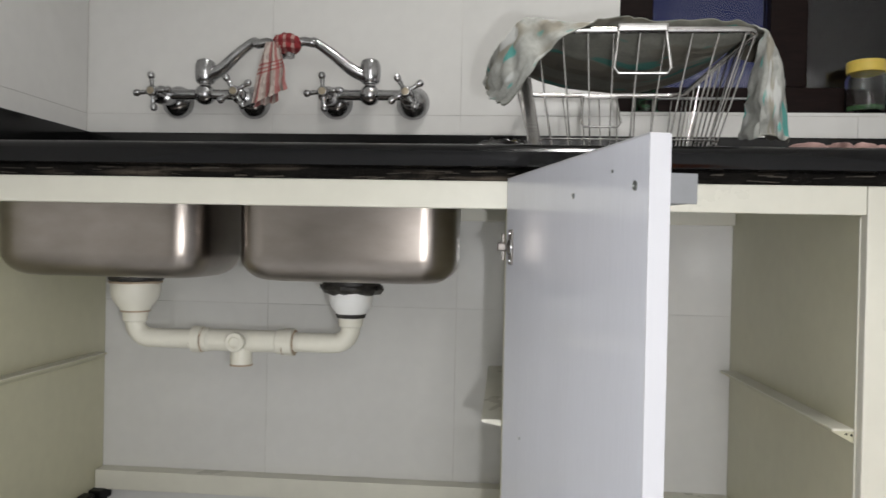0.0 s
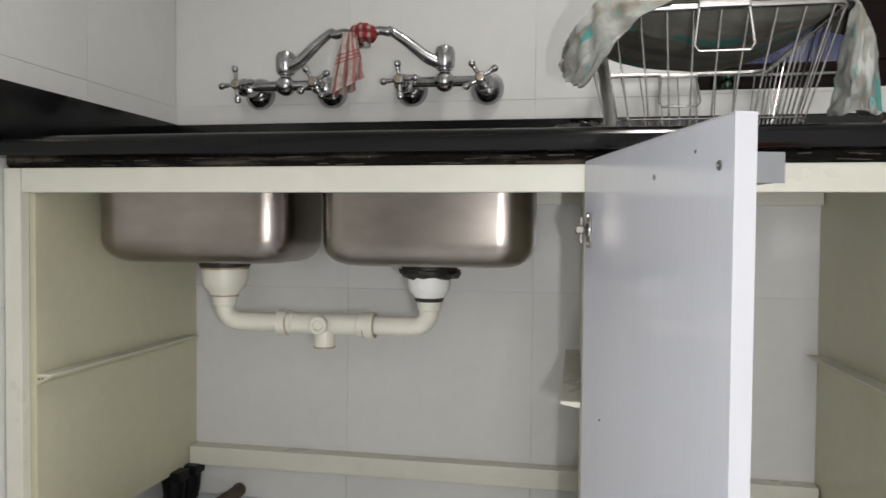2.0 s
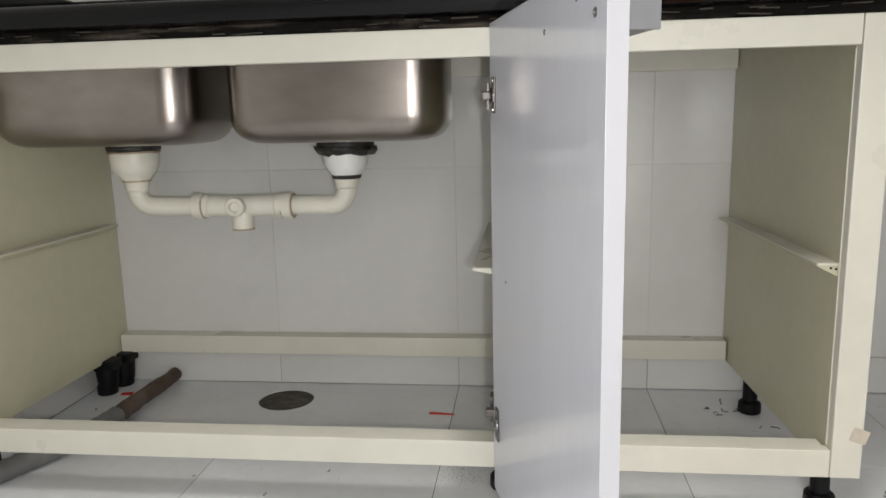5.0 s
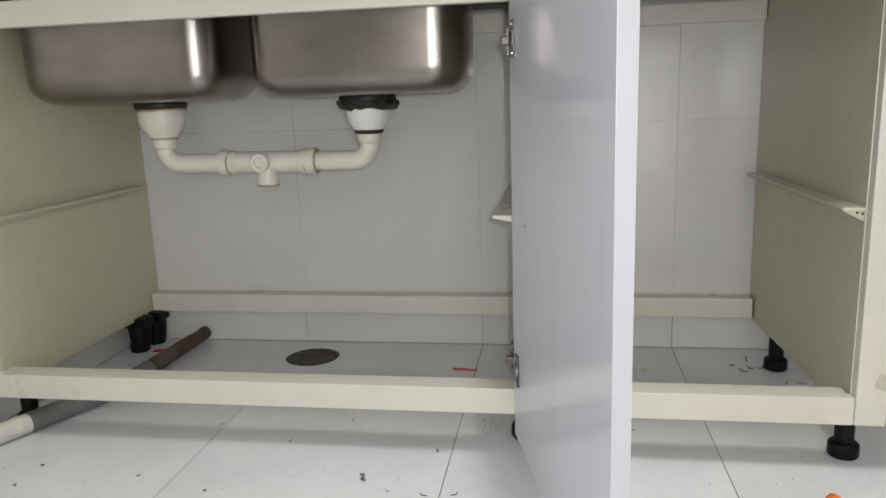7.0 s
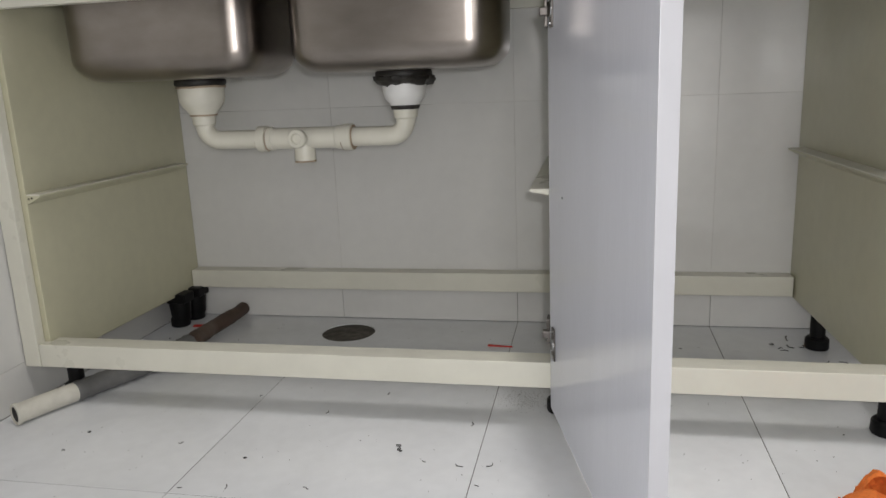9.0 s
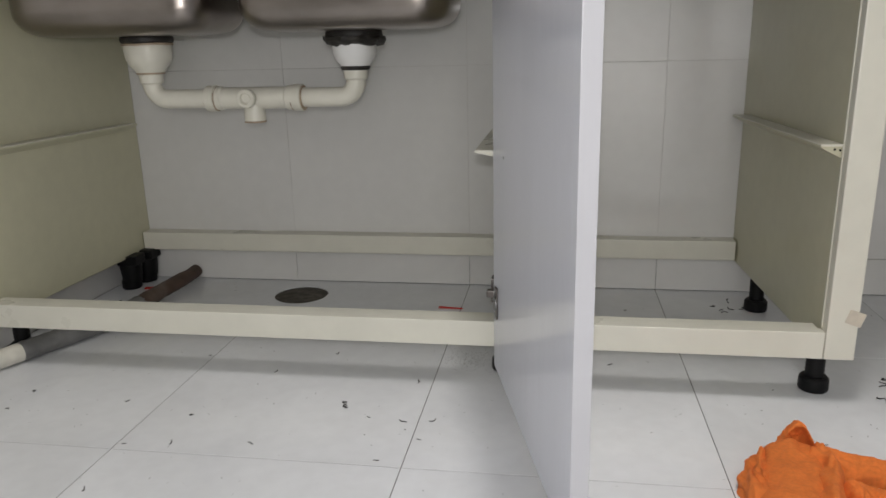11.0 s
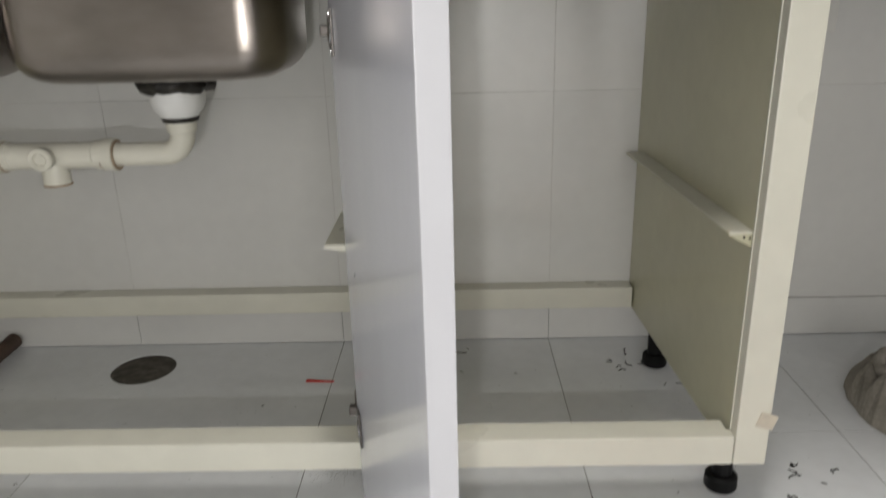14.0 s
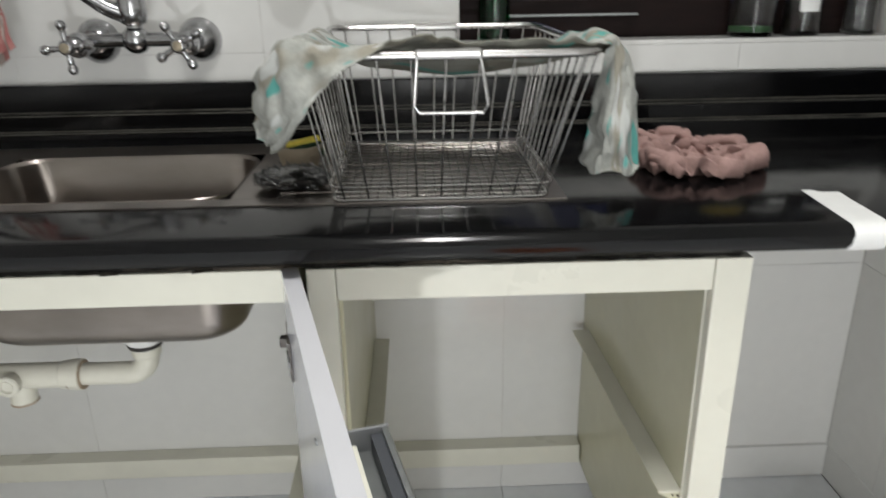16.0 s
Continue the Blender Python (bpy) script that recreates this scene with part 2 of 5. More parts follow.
def box(x0, y0, z0, x1, y1, z1, bevel=0.0, bm=None, seg=2):
    bm = bm or bmesh.new()
    made = bmesh.ops.create_cube(bm, size=1.0)["verts"]
    for v in made:
        v.co = Vector(((x0 + x1) / 2 + v.co.x * (x1 - x0), (y0 + y1) / 2 + v.co.y * (y1 - y0), (z0 + z1) / 2 + v.co.z * (z1 - z0)))
    if bevel:
        edges = list({e for v in made for e in v.link_edges})
        bmesh.ops.bevel(bm, geom=edges, offset=bevel, segments=seg, affect="EDGES", profile=0.6)
    return bm


def turned(bm, m):
    bmesh.ops.transform(bm, matrix=m, verts=bm.verts)
    return bm


def rings(bm, loops, cap_start=True, cap_end=True, closed=False):
    """Skin a row of vertex loops."""
    rows = [[bm.verts.new(p) for p in loop] for loop in loops]
    k = len(rows[0])
    pairs = list(zip(rows, rows[1:])) + ([(rows[-1], rows[0])] if closed else [])
    for a, b in pairs:
        for i in range(k):
            bm.faces.new((a[i], a[(i + 1) % k], b[(i + 1) % k], b[i]))
    if not closed:
        if cap_start:
            bm.faces.new(rows[0][::-1])
        if cap_end:
            bm.faces.new(rows[-1])
    return bm


def lathe(profile, centre, axis="z", seg=28, bm=None):
    """A turned body: profile is (radius, height) along the axis from the centre."""
    bm = bm or bmesh.new()
    c = Vector(centre)
    ax = {"x": (Vector((0, 1, 0)), Vector((0, 0, 1)), Vector((1, 0, 0))), "y": (Vector((0, 0, 1)), Vector((1, 0, 0)), Vector((0, 1, 0))), "z": (Vector((1, 0, 0)), Vector((0, 1, 0)), Vector((0, 0, 1)))}
    u, v, w = ax[axis] if isinstance(axis, str) else axis
    loops = [[c + w * h + (u * math.cos(2 * math.pi * i / seg) + v * math.sin(2 * math.pi * i / seg)) * max(r, 0.0002) for i in range(seg)] for r, h in profile]
    rings(bm, loops)
    bmesh.ops.recalc_face_normals(bm, faces=bm.faces)
    return bm


def smooth_line(points, steps=6, closed=False):
    """A Catmull-Rom line through the points."""
    pts = [Vector(p) for p in points]
    n = len(pts)
    out = []
    for i in range(n if closed else n - 1):
        if closed:
            p0, p1, p2, p3 = pts[i - 1], pts[i], pts[(i + 1) % n], pts[(i + 2) % n]
        else:
            p0, p1, p2, p3 = pts[max(i - 1, 0)], pts[i], pts[i + 1], pts[min(i + 2, n - 1)]
        for k in range(steps):
            t = k / steps
            out.append(0.5 * ((2 * p1) + (p2 - p0) * t + (2 * p0 - 5 * p1 + 4 * p2 - p3) * t * t + (3 * p1 - p0 - 3 * p2 + p3) * t ** 3))
    if not closed:
        out.append(pts[-1])
    return out


def tube(points, radius, seg=10, bm=None, closed=False, wobble=0.0):
    """A round tube along a line; radius is a number or one for each point."""
    bm = bm or bmesh.new()
    pts = [Vector(p) for p in points]
    n = len(pts)
    loops, up = [], None
    for i, p in enumerate(pts):
        a = pts[i - 1] if (i or closed) else p
        b = pts[(i + 1) % n] if (i < n - 1 or closed) else p
        d = (b - a).normalized()
        if up is None:
            up = Vector((0, 0, 1)) if abs(d.z) < 0.9 else Vector((1, 0, 0))
        side = d.cross(up).normalized()
        up = side.cross(d).normalized()
        r = radius[i] if isinstance(radius, (list, tuple)) else radius
        loops.append([p + (side * math.cos(2 * math.pi * k / seg) + up * math.sin(2 * math.pi * k / seg)) * r * (1 + wobble * noise.noise((p + side * math.cos(2 * math.pi * k / seg) * r) * 40)) for k in range(seg)])
    rings(bm, loops, closed=closed)
    bmesh.ops.recalc_face_normals(bm, faces=bm.faces)
    return bm


def rounded_rect(x0, y0, x1, y1, r, z, seg=6):
    loop = []
    for cx, cy, a0 in ((x1 - r, y1 - r, 0), (x0 + r, y1 - r, 90), (x0 + r, y0 + r, 180), (x1 - r, y0 + r, 270)):
        for k in range(seg + 1):
            a = radians(a0 + 90 * k / seg)
            loop.append(Vector((cx + r * math.cos(a), cy + r * math.sin(a), z)))
    return loop


def prism(profile, x0, x1):
    """A (y, z) profile drawn out along x."""
    bm = bmesh.new()
    rings(bm, [[Vector((x, y, z)) for y, z in profile] for x in (x0, x1)])
    bmesh.ops.recalc_face_normals(bm, faces=bm.faces)
    return bm


def sheet(rows, thickness=0.0015, lined=False):
    """A cloth from a grid of points, with thickness and a UV map."""
    bm = bmesh.new()
    uv = bm.loops.layers.uv.new("uv")
    verts = [[bm.verts.new(p) for p in row] for row in rows]
    h, w = len(rows), len(rows[0])
    for j in range(h - 1):
        for i in range(w - 1):
            f = bm.faces.new((verts[j][i], verts[j][i + 1], verts[j + 1][i + 1], verts[j + 1][i]))
            for loop, (a, b) in zip(f.loops, ((i, j), (i + 1, j), (i + 1, j + 1), (i, j + 1))):
                loop[uv].uv = (a / (w - 1), b / (h - 1))
    bm.normal_update()
    under = [[bm.verts.new(v.co - v.normal * thickness) for v in row] for row in verts]
    for j in range(h - 1):
        for i in range(w - 1):
            f = bm.faces.new((under[j][i], under[j + 1][i], under[j + 1][i + 1], under[j][i + 1]))
            f.material_index = 1 if lined else 0
            for loop, (a, b) in zip(f.loops, ((i, j), (i, j + 1), (i + 1, j + 1), (i + 1, j))):
                loop[uv].uv = (a / (w - 1), b / (h - 1))
    edge = [(0, i) for i in range(w)] + [(j, w - 1) for j in range(1, h)] + [(h - 1, i) for i in range(w - 2, -1, -1)] + [(j, 0) for j in range(h - 2, 0, -1)]
    for (j, i), (jj, ii) in zip(edge, edge[1:] + edge[:1]):
        bm.faces.new((verts[jj][ii], verts[j][i], under[j][i], under[jj][ii]))
    return bm

# ---- cloth: sheets that are gathered, dropped and left to come to rest ----


def links_of(h, w):
    """Batches of independent links of a grid: (first, second, stiffness)."""
    idx = np.arange(h * w).reshape(h, w)
    out = []
    for di, dj, k in ((0, 1, 1.0), (1, 0, 1.0), (1, 1, 0.45), (1, -1, 0.45), (0, 2, 0.10), (2, 0, 0.10)):
        for s in range(2):
            if di and dj == 0 or (di and dj):
                rows = np.arange(h - di)
                rows = rows[(rows // di) % 2 == s]
                cols = np.arange(w)
            else:
                rows = np.arange(h)
                cols = np.arange(w - dj)
                cols = cols[(cols // dj) % 2 == s]
            a = np.array([(r, c) for r in rows for c in cols if 0 <= c + dj < w and r + di < h])
            if len(a):
                out.append((idx[a[:, 0], a[:, 1]], idx[a[:, 0] + di, a[:, 1] + dj], k))
    return out


def settle(P, flat, steps, collide, gravity=0.00016, sweeps=6, hit=0.0, damp=0.94, squeeze=None, stiff=1.0):
    """Let a grid of points come to rest: links keep the lengths that they have in the flat cloth."""
    h, w = P.shape[:2]
    X = P.reshape(-1, 3).copy()
    F = flat.reshape(h * w, -1)
    batches = [(a, b, (k if k > 0.2 else k * stiff), np.linalg.norm(F[a] - F[b], axis=1)) for a, b, k in links_of(h, w)]
    V = np.zeros_like(X)
    near = None
    if hit:
        rc = np.stack(np.meshgrid(np.arange(h), np.arange(w), indexing="ij"), -1).reshape(-1, 2)
        near = (np.abs(rc[:, None, :] - rc[None, :, :]).max(-1) <= 2)
    for s in range(steps):
        old = X.copy()
        V *= damp
        V[:, 2] -= gravity
        X = X + V
        for q in range(sweeps):
            for a, b, k, rest in batches:
                d = X[b] - X[a]
                ln = np.sqrt((d * d).sum(1)) + 1e-9
                c = (d * (0.5 * k * (ln - rest) / ln)[:, None])
                X[a] += c
                X[b] -= c
            if squeeze:
                squeeze(X, s / steps)
            collide(X, old)
        if near is not None and s % 3 == 0:
            sq = (X * X).sum(1)
            d2 = sq[:, None] + sq[None, :] - 2 * (X @ X.T)
            d2[near] = 1
            i, j = np.nonzero(d2 < hit * hit)
            if len(i):
                d = X[i] - X[j]
                ln = np.sqrt((d * d).sum(1)) + 1e-7
                push = d * (0.22 * (hit - ln) / ln)[:, None]
                total = np.zeros_like(X)
                np.add.at(total, i, push)
                X += np.clip(total, -0.004, 0.004)
                collide(X, old)
        V = np.clip(X - old, -0.006, 0.006)
    return X.reshape(h, w, 3)


def finer(G):
    """Twice as many points each way, on a smooth surface through the grid."""
    for axis in (0, 1):
        A = np.moveaxis(G, axis, 0)
        n = len(A)
        pad = np.concatenate([2 * A[:1] - A[1:2], A, 2 * A[-1:] - A[-2:-1]])
        mid = (9 * (pad[1:n] + pad[2:n + 1]) - pad[0:n - 1] - pad[3:n + 2]) / 16
        B = np.empty((2 * n - 1,) + A.shape[1:])
        B[0::2], B[1::2] = A, mid
        G = np.moveaxis(B, 0, axis)
    return G


def creased(G, scale, deep, fine=0.0, weight=None):
    """Raise small sharp creases along the surface's own normals."""
    du, dv = np.gradient(G, axis=0), np.gradient(G, axis=1)
    N = np.cross(du, dv)
    N /= np.linalg.norm(N, axis=2, keepdims=True) + 1e-12
    h, w = G.shape[:2]
    K = np.zeros((h, w))
    for i in range(h):
        for j in range(w):
            p = Vector((i * scale[0], j * scale[1], 0.0))
            q = p + noise.noise_vector(p * 0.5) * 0.8
            K[i, j] = deep * (0.5 - 1.6 * abs(noise.noise(q))) + deep * 0.5 * (0.4 - 1.5 * abs(noise.noise(q * 2.1 + Vector((5, 2, 1))))) + fine * noise.noise(q * 7)
    if weight is not None:
        K *= weight
    return G + N * K[..., None]


def dropped_cloth(cx, cy, z0, w, d, length, height, seed, n=44, steps=150, turn=0.0, hit=0.010, ripple=0.02, side=1.0):
    """A cloth of the given side lengths, pushed together into a heap of w x d and let go."""
    rng = np.random.RandomState(seed)
    u = np.linspace(-0.5, 0.5, n)
    m = max(8, int(n * side))
    U, Vv = np.meshgrid(u, np.linspace(-0.5 * side, 0.5 * side, m))
    flat = np.stack([U, Vv], -1) * length
    ph = rng.uniform(0, 6.28, 12)
    Z = sum(np.sin(flat[..., 0] * f * math.cos(a) + flat[..., 1] * f * math.sin(a) + p) for f, a, p in zip(rng.uniform(25, 90, 12), rng.uniform(0, 3.14, 12), ph)) / 4
    P = np.concatenate([flat * 0.9, (Z * ripple + ripple * 1.5 + rng.uniform(0, 0.002, Z.shape))[..., None]], -1)
    ang = rng.uniform(-1, 1, 6)

    def squeeze(X, t):
        k = max(0.0, 1 - t / 0.55)
        a = np.arctan2(X[:, 1] / d, X[:, 0] / w)
        edge = 1 + 0.10 * np.sin(2 * a + ang[0] * 3) + 0.08 * np.sin(3 * a + ang[1] * 3) + 0.05 * np.sin(7 * a + ang[2] * 3)
        r = np.sqrt((X[:, 0] / (w / 2)) ** 2 + (X[:, 1] / (d / 2)) ** 2) / edge
        lim = 1 + k * (length * 0.75 / (w / 2) - 1)
        f = np.where(r > lim, lim / np.maximum(r, 1e-6), 1.0)
        X[:, 0] *= f
        X[:, 1] *= f
        top = height * (1.0 + 0.25 * np.sin(X[:, 0] * 31 + ang[3] * 6) * np.sin(X[:, 1] * 27 + ang[4] * 6))
        X[:, 2] = np.minimum(X[:, 2], top + k * 0.03)

    def collide(X, old):
        low = X[:, 2] < 0.0012
        X[low, 2] = 0.0012
        X[low, :2] = old[low, :2] + (X[low, :2] - old[low, :2]) * 0.35

    G = settle(P, flat, steps, collide, 0.0003, 5, hit, 0.9, squeeze)
    for k in range(2):
        G[1:-1, 1:-1] = 0.5 * G[1:-1, 1:-1] + 0.125 * (G[:-2, 1:-1] + G[2:, 1:-1] + G[1:-1, :-2] + G[1:-1, 2:])
    G = finer(G)
    G = creased(G, (0.16, 0.16), 0.0035, 0.0004)
    G[..., 2] = height * np.tanh(G[..., 2] / np.percentile(G[..., 2], 92))
    ca, sa = math.cos(turn), math.sin(turn)
    rows = [[Vector((cx + p[0] * ca - p[1] * sa, cy + p[0] * sa + p[1] * ca, z0 + max(p[2], 0.0009))) for p in row] for row in G]
    return sheet(rows, 0.0012)

# ---- the room ----
X_LEFT, X_RIGHT, Y_BACK, Y_SOUTH, Z_CEIL = -1.050, 1.132, 0.592, -2.9, 2.65
PITCH = 0.464
TOP, UNDER = 0.864, 0.827          # the counter's upper and lower face
WIN = (0.258, 1.105, 1.027, 1.46)   # the window's opening: x, x, z, z


def structure(name, bm, mat, label, smooth=False):
    return tagged(part(name, bm, mat, None, label, smooth), label, "", "", "structure")


HX, HY, HR = -0.528, 0.472, 0.0665   # the drain hole
bm = box(-1.3, Y_SOUTH - 0.2, -0.16, 1.4, HY - 0.068, -0.0007)
box(-1.3, HY + 0.068, -0.16, 1.4, 0.85, -0.0007, bm=bm)
box(-1.3, HY - 0.068, -0.16, HX - 0.068, HY + 0.068, -0.0007, bm=bm)
box(HX + 0.068, HY - 0.068, -0.16, 1.4, HY + 0.068, -0.0007, bm=bm)
floor = structure("floor", bm, M_GROUT, "white glazed tile floor with thin dark joints")
ceiling = structure("ceiling", box(-1.3, Y_SOUTH - 0.2, Z_CEIL, 1.4, 0.85, Z_CEIL + 0.1), M_CEIL, "plain white painted ceiling")
bm = box(-1.3, Y_BACK + 0.0007, -0.1, 1.4, 0.80, WIN[2] - 0.012)
box(-1.3, Y_BACK + 0.0007, WIN[2] - 0.012, WIN[0], 0.80, Z_CEIL, bm=bm)
box(WIN[1], Y_BACK + 0.0007, WIN[2] - 0.012, 1.4, 0.80, Z_CEIL, bm=bm)
box(WIN[0], Y_BACK + 0.0007, WIN[3], WIN[1], 0.80, Z_CEIL, bm=bm)
wall_north = structure("wall_north", bm, M_GROUT_WALL, "back wall with large white glazed tiles")
wall_west = structure("wall_west", box(-1.3, Y_SOUTH, -0.1, X_LEFT - 0.0015, Y_BACK + 0.0015, Z_CEIL), M_GROUT_WALL, "side wall with large white glazed tiles")
wall_east = structure("wall_east", box(X_RIGHT + 0.0015, Y_SOUTH, -0.1, 1.4, Y_BACK + 0.0015, Z_CEIL), M_GROUT_WALL, "side wall with large white tiles and tiled skirting")
# the opening in this unseen wall is made up for the fill lamp
bm = box(-1.3, Y_SOUTH - 0.2, -0.1, -0.08, Y_SOUTH, Z_CEIL)
box(0.92, Y_SOUTH - 0.2, -0.1, 1.4, Y_SOUTH, Z_CEIL, bm=bm)
box(-0.08, Y_SOUTH - 0.2, 2.05, 0.92, Y_SOUTH, Z_CEIL, bm=bm)
wall_south = structure("wall_south", bm, M_PLASTER, "plain pale plastered wall")

# the window in the back wall
window = tagged(thing("window_1", (0.68, 0.70, WIN[2]), "dark brown wooden window with dusk behind its glass", "window"), kind="structure")
W0, W1, WZ0, WZ1 = WIN


def frame_piece(name, x0, z0, x1, z1, y0=0.657, y1=0.717, bevel=0.004):
    return part(name, box(x0, y0, z0, x1, y1, z1, bevel), M_WOOD, window)


frame_piece("window_stile", W0, WZ0, W0 + 0.090, WZ1)
frame_piece("window_stile", W1 - 0.03, WZ0, W1, WZ1)
frame_piece("window_mullion", 0.625, WZ0 + 0.074, 0.712, WZ1 - 0.051)
frame_piece("window_rail", W0 + 0.091, WZ0, W1 - 0.031, WZ0 + 0.073)
frame_piece("window_rail", W0 + 0.091, WZ1 - 0.05, W1 - 0.031, WZ1)
part("glazing_bead", box(W0 + 0.09, 0.650, WZ0 + 0.042, 0.615, 0.6565, WZ0 + 0.047, 0.001), M_ALU, window, "bright metal bead")
for x0, x1 in ((W0 + 0.091, 0.624), (0.713, W1 - 0.031)):
    pane = part("pane", box(x0, 0.684, WZ0 + 0.074, x1, 0.688, WZ1 - 0.051), M_PANE, window)
    pane.visible_shadow = False
part("window_sill", box(W0, Y_BACK - 0.0035, WZ0 - 0.009, W1, 0.80, WZ0, 0.0015), M_WALL_TILE, window, "white tiled sill")
for x0, x1 in ((W0, 0.7995), (0.8005, W1)):
    part("sill_face", box(x0, Y_BACK - 0.0035, 0.9665, x1, Y_BACK - 0.0004, WZ0 - 0.0092, 0.001), M_WALL_TILE, window, "white tile under the sill")

# ---- the sink cabinet: open frame, its doors off but one ----
CAB_L, CAB_R = -1.047, 0.594
RAIL0, RAIL1 = 0.765, 0.809
BOT0, BOT1 = 0.080, 0.127
cabinet = thing("sink_cabinet", (-0.2, 0.3, 0.0), "cream painted base cabinet with open fronts, standing on black plastic legs", "cabinet")


def board(name, x0, y0, z0, x1, y1, z1, bevel=0.002, mat=None, label=""):
    return part(name, box(x0, y0, z0, x1, y1, z1, bevel), mat or M_CREAM, cabinet, label)


board("stile", CAB_L, 0.0, BOT0, -1.012, 0.022, RAIL1)
board("stile", 0.547, 0.0, BOT0, CAB_R, 0.022, RAIL1)
board("stile", 0.030, 0.0, BOT1 + 0.001, 0.066, 0.022, RAIL1)
board("top_rail", -1.011, 0.001, RAIL0, 0.009, 0.022, RAIL1)
board("top_rail", 0.0667, 0.001, RAIL0, 0.546, 0.022, RAIL1)
rail = box(-1.011, 0.001, BOT0, 0.5462, 0.0225, BOT1, 0.002)
box(-0.9985, 0.0215, BOT0 + 0.0005, 0.5405, 0.047, BOT1 - 0.0002, 0.001, bm=rail)
part("bottom_rail", rail, M_CREAM, cabinet)
board("back_rail", -0.990, 0.550, 0.089, 0.5255, 0.5915, 0.136)
board("rear_top_rail", -0.990, 0.566, 0.763, 0.5265, 0.5905, 0.806)


def side_panel(name, x0, x1, z0, rear_shift=0.0):
    """An upright carcase board; its rear stands a little inwards of its front."""
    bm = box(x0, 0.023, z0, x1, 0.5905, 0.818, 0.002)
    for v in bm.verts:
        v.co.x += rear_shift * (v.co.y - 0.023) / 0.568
    return part(name, bm, M_CREAM_SHADED, cabinet)


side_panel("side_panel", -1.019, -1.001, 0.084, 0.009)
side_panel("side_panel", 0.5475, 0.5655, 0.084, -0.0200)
side_panel("divider_panel", 0.000, 0.018, 0.090)
side_panel("divider_panel", 0.053, 0.071, 0.090)
# a thin cream bead added for the highlight along the right-hand stile
board("lip", 0.5448, 0.0188, BOT1 + 0.002, 0.5468, 0.0226, RAIL0 - 0.003, 0.0008)


def cleat(x_panel, x_tip, top, drop, lean, screws, mat):
    """A wedge-shaped shelf cleat: flat on top, its underside running back to the panel."""
    loops = []
    for y in (0.0245, 0.5480):
        shift = lean * (y - 0.023) / 0.568
        loops.append([Vector((x + shift, y, z)) for x, z in ((x_panel, top), (x_tip, top), (x_tip, top - 0.0035), (x_panel, top - drop))])
    bm = rings(bmesh.new(), loops)
    bmesh.ops.recalc_face_normals(bm, faces=bm.faces)
    bmesh.ops.bevel(bm, geom=[e for e in bm.edges if e.calc_length() > 0.2], offset=0.0009, segments=2, affect="EDGES")
    ob = part("shelf_cleat", bm, mat, cabinet)
    a, b = sorted((x_panel, x_tip))
    loops = []
    for y in (0.0260, 0.5478):
        shift = lean * (y - 0.023) / 0.568
        loops.append([Vector((x + shift, y, z)) for x, z in ((a + 0.0008, top - 0.0012), (b - 0.0008, top - 0.0012), (b - 0.0008, top + 0.0008), (a + 0.0008, top + 0.0008))])
    bm = rings(bmesh.new(), loops)
    bmesh.ops.recalc_face_normals(bm, faces=bm.faces)
    part("capping", bm, M_CREAM, ob, "cream painted top")
    part("front_edge", box(a + 0.001, 0.0236, top - 0.0026, b - 0.0008, 0.0250, top + 0.0003, 0.0005), M_CREAM, ob, "cream painted front edge")
    # screw holes as black dots, their dark depth only coloured on
    for k in (0.15, 0.38) if screws else ():
        x = x_panel + (x_tip - x_panel) * k
        part("screw_hole", lathe([(0.0020, 0), (0.0017, 0.0006)], (x, 0.0240, top - 0.0085 + 0.006 * (k - 0.15)), "y", 10), M_BLACK, ob)
    return ob


# the two outer cleats share the panels' darkened cream
cleat(-1.0012, -0.970, 0.425, 0.020, 0.009, True, M_CREAM_SHADED)
cleat(0.5478, 0.513, 0.432, 0.022, -0.020, True, M_CREAM_SHADED)
cleat(-0.0002, -0.033, 0.4245, 0.010, 0.0, False, M_CREAM)
cleat(0.0708, 0.102, 0.4245, 0.012, 0.0, False, M_CREAM)


def cabinet_leg(x, y):
    """A black screw leg: threaded stem with collar, and a round foot under it."""
    stem = part("leg", lathe([(0.0165, 0.0835)] + [(0.0152 + 0.0008 * (k % 2), 0.082 - 0.004 * k) for k in range(15)] + [(0.0150, 0.020)], (x, y, 0)), M_BLACK, cabinet, "black plastic leg", True)
    part("foot", lathe([(0.0145, 0.026), (0.021, 0.026), (0.0245, 0.022), (0.025, 0.004), (0.023, 0.0005)], (x, y, 0)), M_BLACK, stem, "", True)
    return stem


for lx, ly in ((0.556, 0.057), (0.557, 0.458), (-0.985, 0.060), (-1.002, 0.490), (-0.994, 0.553), (0.014, 0.085), (0.009, 0.470)):
    cabinet_leg(lx, ly)
for bx, by in ((-1.002, 0.490), (-0.994, 0.553)):
    board("leg_socket", bx - 0.020, by - 0.026, 0.066, bx + 0.034, by + 0.024, 0.0915, 0.004, M_BLACK)
    part("leg_sleeve", lathe([(0.027, 0.068), (0.028, 0.060), (0.025, 0.030), (0.024, 0.018)], (bx + 0.004, by, 0)), M_BLACK, cabinet, "black plastic leg", True)

tagged(part("old_tape", turned(box(-0.013, -0.0012, -0.012, 0.013, 0, 0.012, 0.0005), pose(0.588, -0.0004, 0.154, 0, 18, 0)), M_OLD_TAPE), "torn scrap of yellowed tape on the cabinet stile", "tape")

